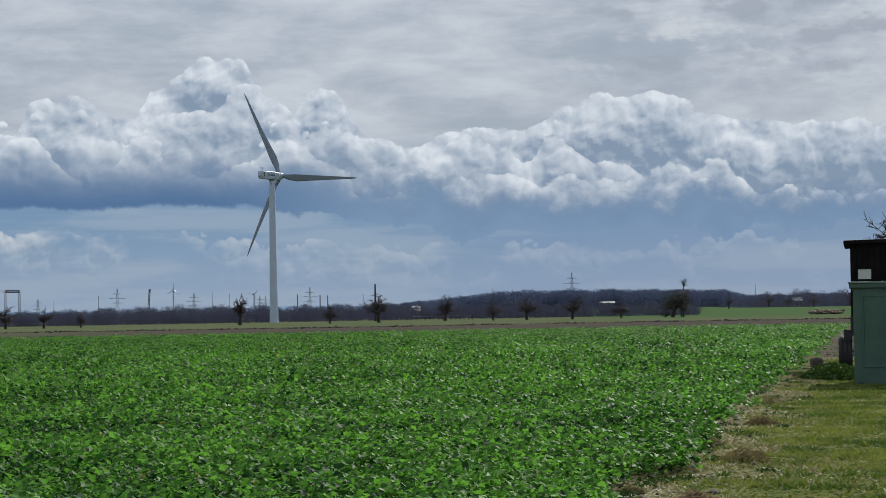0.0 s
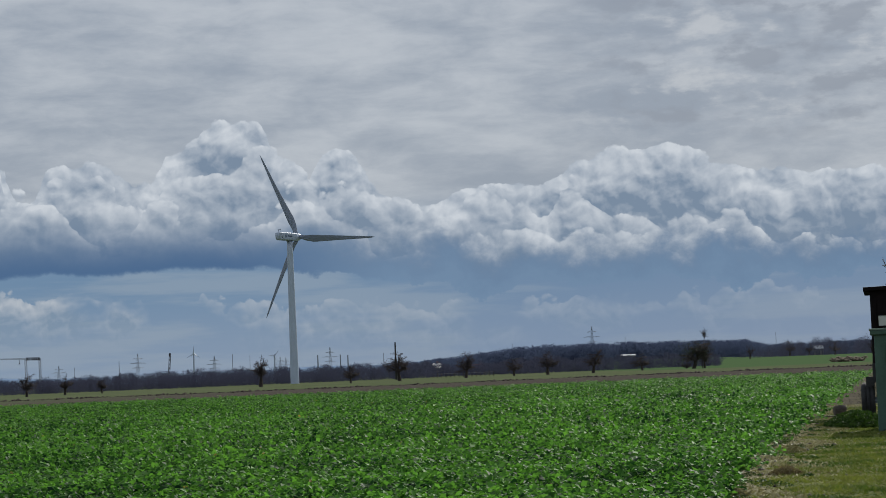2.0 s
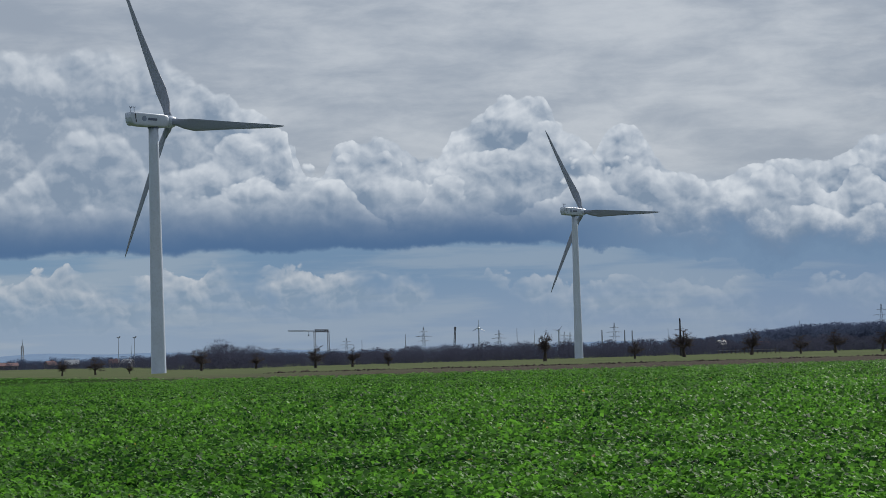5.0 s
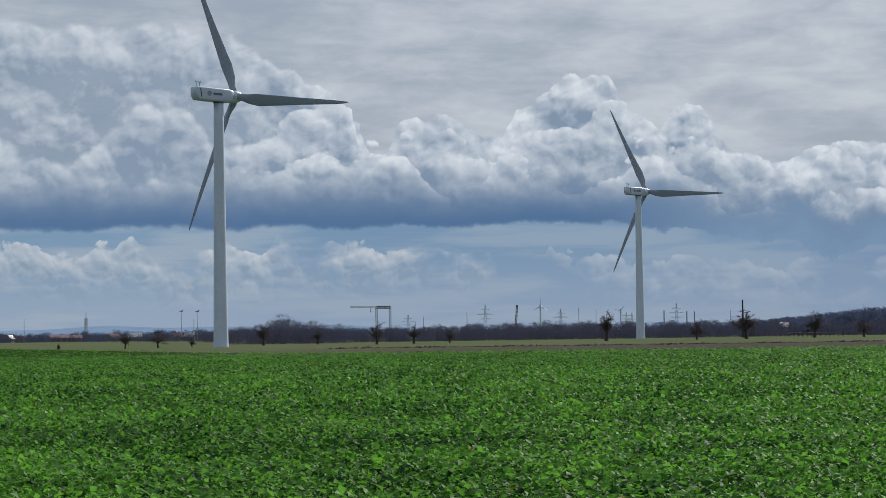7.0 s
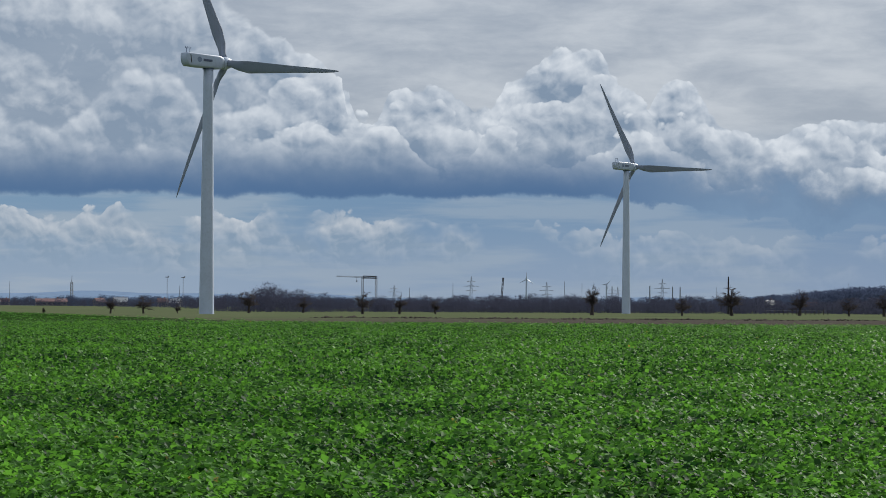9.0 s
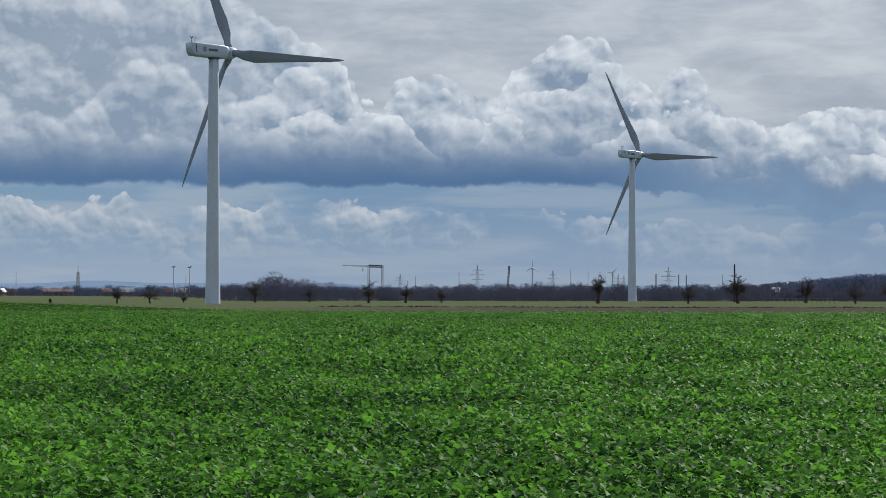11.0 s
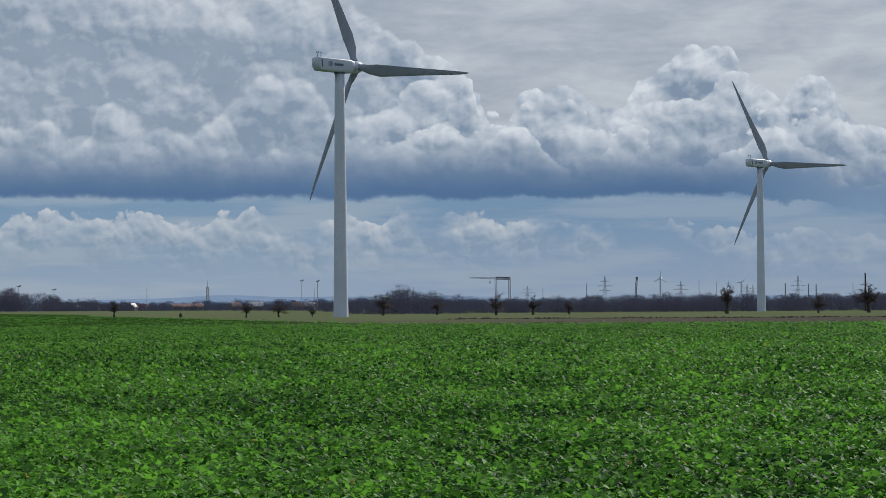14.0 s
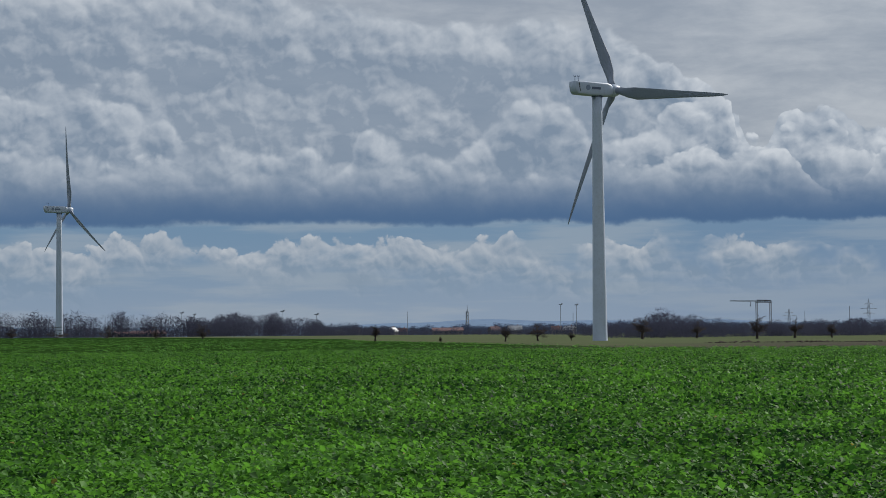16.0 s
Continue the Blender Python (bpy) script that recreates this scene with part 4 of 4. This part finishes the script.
def build_pylon(az, el, tall):
    dist = (tall - 1.65) / math.tan(radians(el))
    at = place(az, dist)
    py = thing("pylon", at, "tall grey lattice electricity pylon on the horizon", "pylon", "pylons on the horizon", rz=20 - az)
    bm = bmesh.new()
    lattice(bm, (0, 0, 0), (0, 0, tall), 6.0, 0.8, 0.15, 7)
    part("mast", bm, STEEL, py)
    for z, half in ((tall * 0.56, 8.5), (tall * 0.70, 12.0), (tall * 0.84, 7.0)):
        bm = bmesh.new()
        for s in (-1, 1):
            bar(bm, (0, 0, z + 1.4), (s * half, 0, z), 0.22, 0.15, 4)
            bar(bm, (0, 0, z), (s * half, 0, z), 0.22, 0.15, 4)
        part("crossarm", bm, STEEL, py)


for a, e, h in ((-10.71, 0.58, 36), (-8.65, 0.84, 46), (-6.64, 0.72, 42), (-3.57, 0.82, 46), (3.42, 0.94, 50), (-4.9, 0.62, 42), (-4.75, 0.60, 42)):
    build_pylon(a, e, h)


def build_mast(az, el, dist, radius, label, head=0.0, mat=STEEL, name="mast"):
    at = place(az, dist)
    tall = top_at(az, dist, el)
    ob = thing(name, at, label, "mast")
    bm = bmesh.new()
    bar(bm, (0, 0, -0.3), (0, 0, tall), radius, radius * 0.6, 8)
    part("pole", bm, mat, ob)
    if head:
        bm = bmesh.new()
        box(bm, (head, 0.8, 0.9), (0, 0, tall - 0.2), 0.1)
        box(bm, (head * 0.5, 0.5, 0.8), (head * 0.4, 0, tall + 0.5), 0.1)
        part("lamp_head", bm, mat, ob)


for a, e, d, r, hd in ((-16.73, 0.81, 1900, 0.32, 3.0), (-16.31, 0.80, 1900, 0.30, 3.0), (-24.15, 0.70, 2100, 0.35, 4.0), (-23.24, 0.61, 2100, 0.35, 4.2), (-26.81, 0.68, 2100, 0.35, 4.0), (-26.47, 0.63, 2100, 0.35, 3.0)):
    build_mast(a, e, d, r, "slim dark floodlight mast above the trees", hd, name="light_mast")
# radio masts; the three of radius 1.2 are poplars drawn as plain poles
for a, e, d, r in ((-20.82, 0.66, 3200, 0.5), (-16.4, 0.58, 3000, 0.5), (-9.14, 0.68, 3200, 0.6), (-10.3, 0.56, 3200, 0.5), (-6.16, 0.75, 3200, 0.55), (-5.7, 0.70, 3200, 0.45), (-2.15, 0.62, 3200, 0.5),
                   (1.3, 0.72, 3200, 0.35), (-13.75, 0.62, 3000, 0.5), (4.3, 0.78, 3200, 0.35), (8.26, 0.72, 3200, 0.5), (-3.9, 0.64, 2900, 1.2), (-3.3, 0.62, 2900, 1.2), (-3.1, 0.60, 2900, 1.2)):
    build_mast(a, e, d, r, "thin grey upright on the horizon, radio mast and poplar alike")
build_mast(-1.83, 0.89, 860, 0.45, "tall black chimney pipe behind the trees", mat=RUBBER, name="chimney")


def build_tv_mast(az, el, dist):
    tall = top_at(az, dist, el)
    ob = thing("radio_mast", place(az, dist), "slim grey lattice radio mast on the horizon", "mast")
    bm = bmesh.new()
    lattice(bm, (0, 0, 0), (0, 0, tall * 0.78), 3.2, 2.2, 0.35, 7)
    part("mast", bm, STEEL, ob)
    bm = bmesh.new()
    bar(bm, (0, 0, tall * 0.78), (0, 0, tall), 0.5, 0.2)
    part("aerial", bm, STEEL, ob)


build_tv_mast(-19.22, 0.83, 2600)


def build_crane():
    """A tower crane with a long jib to one side and a second mast under its tail."""
    dist = 1700
    ob = thing("tower_crane", place(-11.55, dist), "dark tower crane with a long thin jib", "crane", rz=11.55)
    k = dist * math.tan(radians(1))
    z = top_at(-11.55, dist, 0.84)
    for x, name in ((0.0, "mast"), (0.36 * k, "rear_mast")):
        bm = bmesh.new()
        lattice(bm, (x, 0, 0), (x, 0, z), 1.5, 1.5, 0.22, 12)
        part(name, bm, STEEL, ob)
    bm = bmesh.new()
    lattice(bm, (0, 0, z), (0.37 * k, 0, z - 0.3), 1.6, 1.5, 0.32, 6)
    part("counter_jib", bm, SLOT, ob)
    bm = bmesh.new()
    lattice(bm, (0, 0, z), (-0.70 * k, 0, z + 0.5), 1.1, 0.6, 0.13, 14)
    part("jib", bm, STEEL, ob, "thin pale lattice jib")
    bm = bmesh.new()
    bar(bm, (-0.16 * k, 0, z), (-0.16 * k, 0, z - 3), 0.12)
    box(bm, (0.9, 0.9, 1.0), (-0.16 * k, 0, z - 3.4), 0.1)
    part("hook", bm, SLOT, ob)


build_crane()


def build_boom():
    dist = 2400
    ob = thing("mobile_crane", place(-7.84, dist), "dark leaning crane boom behind the woods", "crane", rz=7.8)
    tall = top_at(-7.84, dist, 0.82)
    bm = bmesh.new()
    lattice(bm, (-1.0, 0, 0), (1.6, 0, tall), 1.9, 1.4, 0.32, 8)
    part("boom", bm, SLOT, ob)
    bm = bmesh.new()
    box(bm, (2.4, 1.6, 1.6), (1.6, 0, tall), 0.2)
    part("boom_head", bm, SLOT, ob)


build_boom()


def far_turbine(az, el_hub, dist, r, phase):
    ob = thing("wind_turbine", place(az, dist), "tiny pale wind turbine on the horizon", "wind turbine", rz=-az)
    hub = top_at(az, dist, el_hub)
    bm = bmesh.new()
    bar(bm, (0, 0, 0), (0, 0, hub), 2.3, 1.4, 12)
    part("tower", bm, TOWER, ob)
    bm = bmesh.new()
    box(bm, (4, 9, 4), (0, 1, hub + 1), 0.8)
    part("nacelle", bm, TOWER, ob)
    for k in range(3):
        a = radians(phase + 120 * k)
        bm = bmesh.new()
        ring_tube(bm, [((0, -4, hub), 1.2, (math.sin(a), 0, math.cos(a))), ((math.sin(a) * r * 0.3, -4, hub + math.cos(a) * r * 0.3), 0.9, (math.sin(a), 0, math.cos(a))),
                       ((math.sin(a) * r, -4, hub + math.cos(a) * r), 0.3, (math.sin(a), 0, math.cos(a)))], 8)
        part("blade", bm, TOWER, ob)


far_turbine(-7.18, 0.80, 4300, 15, 2)
far_turbine(-5.05, 0.66, 4300, 12, 40)


def build_house(az, dist, wide, deep, eaves, ridge, roof, turn, label, name="house", panes=3):
    ob = thing(name, place(az, dist), label, "house", "village houses", rz=turn - az)
    bm = bmesh.new()
    box(bm, (wide, deep, eaves), (0, 0, eaves / 2))
    vs = [bm.verts.new(p) for p in ((-wide / 2, -deep / 2, eaves), (-wide / 2, deep / 2, eaves), (-wide / 2, 0, ridge), (wide / 2, -deep / 2, eaves), (wide / 2, deep / 2, eaves), (wide / 2, 0, ridge))]
    bm.faces.new(vs[:3])
    bm.faces.new(vs[3:][::-1])
    part("wall", bm, RENDER, ob)
    bm = bmesh.new()
    for s in (-1, 1):
        run, rise = deep / 2 + 0.5, ridge - eaves
        length = math.hypot(run, rise)
        box(bm, (wide + 0.8, length, 0.25), (0, s * run / 2, (eaves + ridge) / 2 + 0.1), 0, Matrix.Rotation(-s * math.atan2(rise, run), 4, "X"))
    rf = part("roof", bm, roof, ob)
    bm = bmesh.new()
    box(bm, (0.8, 0.8, 2.0), (wide * 0.2, 0.4, ridge + 0.4), 0.05)
    part("chimney", bm, ROOF_RED, rf)
    for k in range(panes):
        x = wide * ((k + 0.5) / panes - 0.5)
        bm = bmesh.new()
        box(bm, (wide / panes * 0.4, 0.12, eaves * 0.35), (x, -deep / 2 - 0.03, eaves * 0.55))
        part("window", bm, SLOT, ob, "dark window")


for a, d, w, dp, ev, rg, roof, tn in ((-22.6, 1900, 7, 6, 3.0, 5.4, ROOF_PALE, 20), (-22.2, 1950, 9, 8, 3.5, 7, ROOF_RED, -20), (-21.2, 1900, 8, 7, 3.2, 6.8, ROOF_PALE, 60), (-20.95, 1930, 8, 7, 3, 6.2, ROOF_RED, -10),
                                      (-17.95, 1900, 12, 8, 3.4, 7.4, ROOF_PALE, 5), (-18.5, 1950, 9, 8, 3.4, 7, ROOF_RED, 30), (-16.85, 1950, 9, 8, 3.5, 7, ROOF_RED, 10), (-16.5, 1950, 10, 8, 3.4, 7, ROOF_PALE, -30),
                                      (-0.75, 1250, 5, 5, 5.0, 7.6, ROOF_PALE, 35), (0.35, 1700, 10, 8, 4, 8, ROOF_RED, 0), (9.35, 2000, 8, 7, 6, 9.0, ROOF_PALE, 10)):
    build_house(a, d, w, dp, ev, rg, roof, tn, "small village house with a pale roof" if roof is ROOF_PALE else "small village house with a red tiled roof")
build_house(-19.75, 1700, 24, 12, 3.0, 5.4, ROOF_RED, 4, "long low farm building with a reddish roof", "farm_building", 6)
build_house(4.35, 2150, 14, 8, 9.0, 10.2, ROOF_PALE, 8, "long hall with a pale roof before the ridge", "hall", 5)
build_house(-27.9, 1540, 36, 10, 2.6, 4.6, ROOF_RED, 10, "long brick barn below the poplars", "barn", 8)


def build_fence():
    ob = thing("fence", place(0.0, 900), "wooden post and wire fence across the meadow", "fence")
    base = place(0.0, 900)
    for k in range(15):
        p = place(-0.85 + 0.115 * k, 900 - 6 * k) - base
        bm = bmesh.new()
        bar(bm, p - Vector((0, 0, 0.2)), p + Vector((0, 0, 2.0 + 0.25 * math.sin(k * 2.1))), 0.16, 0.14, 6)
        part("post", bm, BARK, ob)
    bm = bmesh.new()
    bar(bm, place(-0.85, 900) - base + Vector((0, 0, 1.6)), place(-0.85 + 0.115 * 14, 816) - base + Vector((0, 0, 1.6)), 0.03, sides=4)
    part("wire", bm, STEEL, ob)


build_fence()

g = np.random.default_rng(5)
cx = place(10.1, 760)
ob = lumps(cx.x + g.uniform(-4.8, 4.8, 500), cx.y + g.normal(0, 4, 500), np.abs(g.normal(0.5, 0.45, 500)), 0.35 + 0.45 * g.random(500), "reed_patch", REED)
tagged(ob, "low patch of withered pale brown reeds", "reeds", kind="stuff")

# ---- trailer and wagon on the verge ----


def build_green_box():
    """The green steel box on the verge: near corner at the verge's grass."""
    corner = place(10.79, 47.5)
    ob = thing("green_container", corner, "dark green painted steel container on the verge", "container", rz=-11)
    W, D, H = 2.6, 2.2, 2.1
    bm = bmesh.new()
    box(bm, (W, D, H), (W / 2, D / 2, H / 2), 0.02)
    body = part("body", bm, GREEN, ob)
    bm = bmesh.new()
    box(bm, (W + 0.16, D + 0.16, 0.10), (W / 2, D / 2, H + 0.05), 0.02)
    part("lid", bm, GREEN, ob, "green overhanging lid")
    # thin paler slab on top, slightly wider than the lid
    bm = bmesh.new()
    box(bm, (W + 0.20, D + 0.20, 0.035), (W / 2, D / 2, H + 0.122), 0.008)
    part("lid_edge", bm, RIM, ob, "pale green upper edge")
    for x, w in ((0.62, 0.9), (1.66, 0.9)):
        for px, pz, sx, sz in ((x, 0.40, w, 0.035), (x, 1.93, w, 0.035), (x - w / 2, 1.165, 0.035, 1.57), (x + w / 2, 1.165, 0.035, 1.57)):
            bm = bmesh.new()
            box(bm, (sx, 0.03, sz), (px + 0.03, -0.012, pz), 0.005)
            part("door_frame", bm, GREEN, body)
        bm = bmesh.new()
        box(bm, (w - 0.06, 0.016, 1.5), (x + 0.03, -0.006, 1.165), 0.004)
        d = part("door", bm, GREEN, body)
        bm = bmesh.new()
        box(bm, (0.03, 0.05, 0.16), (x + 0.38, -0.03, 1.1), 0.008)
        part("handle", bm, STEEL, d)
    for x in (0.15, W - 0.15):
        bm = bmesh.new()
        box(bm, (0.12, D, 0.12), (x, D / 2, 0.0), 0.01)
        part("skid", bm, RUBBER, ob)


build_green_box()


def wheel(parent, at, radius, width):
    bm = bmesh.new()
    prof = [(-0.5, 0.72), (-0.5, 0.90), (-0.40, 0.985), (-0.22, 1.0), (-0.19, 0.95), (-0.12, 0.95), (-0.09, 1.0), (0.09, 1.0), (0.12, 0.95), (0.19, 0.95), (0.22, 1.0), (0.40, 0.985), (0.5, 0.90), (0.5, 0.72)]
    ring_tube(bm, [(Vector(at) + Vector((x * width, 0, 0)), radius * r, (1, 0, 0)) for x, r in prof], 28, False)
    w = part("wheel", bm, RUBBER, parent, "black treaded rubber tyre")
    bm = bmesh.new()
    ring_tube(bm, [(Vector(at) + Vector((x * width, 0, 0)), radius * r, (1, 0, 0)) for x, r in ((-0.42, 0.73), (-0.3, 0.6), (-0.2, 0.25), (0.2, 0.25), (0.42, 0.73))], 24)
    part("rim", bm, STEEL, w)


def build_wagon():
    """The dark boarded wagon behind the green box."""
    at = place(10.62, 57)
    ob = thing("farm_wagon", at, "dark boarded wagon with a small window and rubber wheels", "wagon", rz=-11)
    W, D = 2.5, 4.2
    z0, z1 = 1.05, 3.35
    bm = bmesh.new()
    box(bm, (W, D, z1 - z0), (W / 2 + 0.12, D / 2, (z0 + z1) / 2), 0.01)
    body = part("body", bm, TAR, ob)
    for k in range(16):
        x = 0.12 + W * (k + 0.5) / 16
        bm = bmesh.new()
        box(bm, (W / 16 - 0.012, 0.025, z1 - z0 - 0.05), (x, -0.014, (z0 + z1) / 2), 0.004)
        part("board", bm, TAR, body)
    bm = bmesh.new()
    box(bm, (W + 0.35, D + 0.3, 0.10), (W / 2 + 0.13, D / 2, z1 + 0.06), 0.02, Matrix.Rotation(radians(-1.0), 4, "Y"))
    part("roof", bm, TAR, ob, "dark flat overhanging roof")
    bm = bmesh.new()
    box(bm, (0.34, 0.03, 0.27), (0.48, -0.045, 2.55), 0.005)
    win = part("window", bm, SKY_PALE_GLASS, body, "small window pane, the sky's reflection painted pale")
    for px, pz, sx, sz in ((0.48, 2.70, 0.42, 0.04), (0.48, 2.40, 0.42, 0.04), (0.29, 2.55, 0.04, 0.34), (0.67, 2.55, 0.04, 0.34)):
        bm = bmesh.new()
        box(bm, (sx, 0.05, sz), (px, -0.05, pz), 0.006)
        part("frame", bm, TAR, win)
    bm = bmesh.new()
    box(bm, (W - 0.5, D, 0.22), (W / 2 + 0.12, D / 2, z0 - 0.12), 0.02)
    part("chassis", bm, RUBBER, ob)
    bm = bmesh.new()
    box(bm, (0.22, 0.10, 0.26), (0.02, -0.08, 0.98), 0.02)
    box(bm, (0.08, 0.14, 0.5), (0.13, -0.06, 1.2), 0.02)
    part("lamp_bracket", bm, RUBBER, ob)
    for y in (0.3, 3.5):
        bm = bmesh.new()
        bar(bm, (0.1, y, 0.46), (W, y, 0.46), 0.06)
        part("axle", bm, STEEL, ob)
        for x in (-0.06, W + 0.1):
            wheel(ob, (x, y, 0.46), 0.46, 0.34)


build_wagon()


def build_log():
    at = place(9.82, 61)
    ob = thing("log", at, "short sawn log lying beside the track", "log")
    bm = bmesh.new()
    r = random.Random(4)
    ring_tube(bm, [((x, 0, 0.15), 0.155 * k, (1, 0, 0)) for x, k in ((-0.17, 0.9), (-0.14, 1.02), (0, 1.05), (0.12, 1.0), (0.16, 0.9))], 14)
    for v in bm.verts:
        v.co += Vector((r.uniform(-1, 1), r.uniform(-1, 1), r.uniform(-1, 1))) * 0.012
    part("stem", bm, LOG, ob)
    ob = thing("plank", place(9.7, 60), "weathered plank lying across the track", "plank", rz=-8)
    bm = bmesh.new()
    box(bm, (2.2, 0.16, 0.05), (0.4, 0, 0.03), 0.01)
    part("board", bm, LOG, ob)


build_log()

g = np.random.default_rng(11)
px = place(10.25, 52)
cnt = 2600
u, th = np.sqrt(g.random(cnt)), g.random(cnt) * 6.283
hx, hy = u * np.cos(th) * 0.75, u * np.sin(th) * 1.6
hz = 0.34 * (1 - u ** 2) * g.random(cnt) ** 0.4 + 0.03
ob = leaves(px.x + hx, px.y + hy, hz, np.full(cnt, 0.13), 0.6, "leaf_heap", HEAP, 0.5)
tagged(ob, "heap of cut dark green plants beside the container", "leaf heap", kind="stuff")
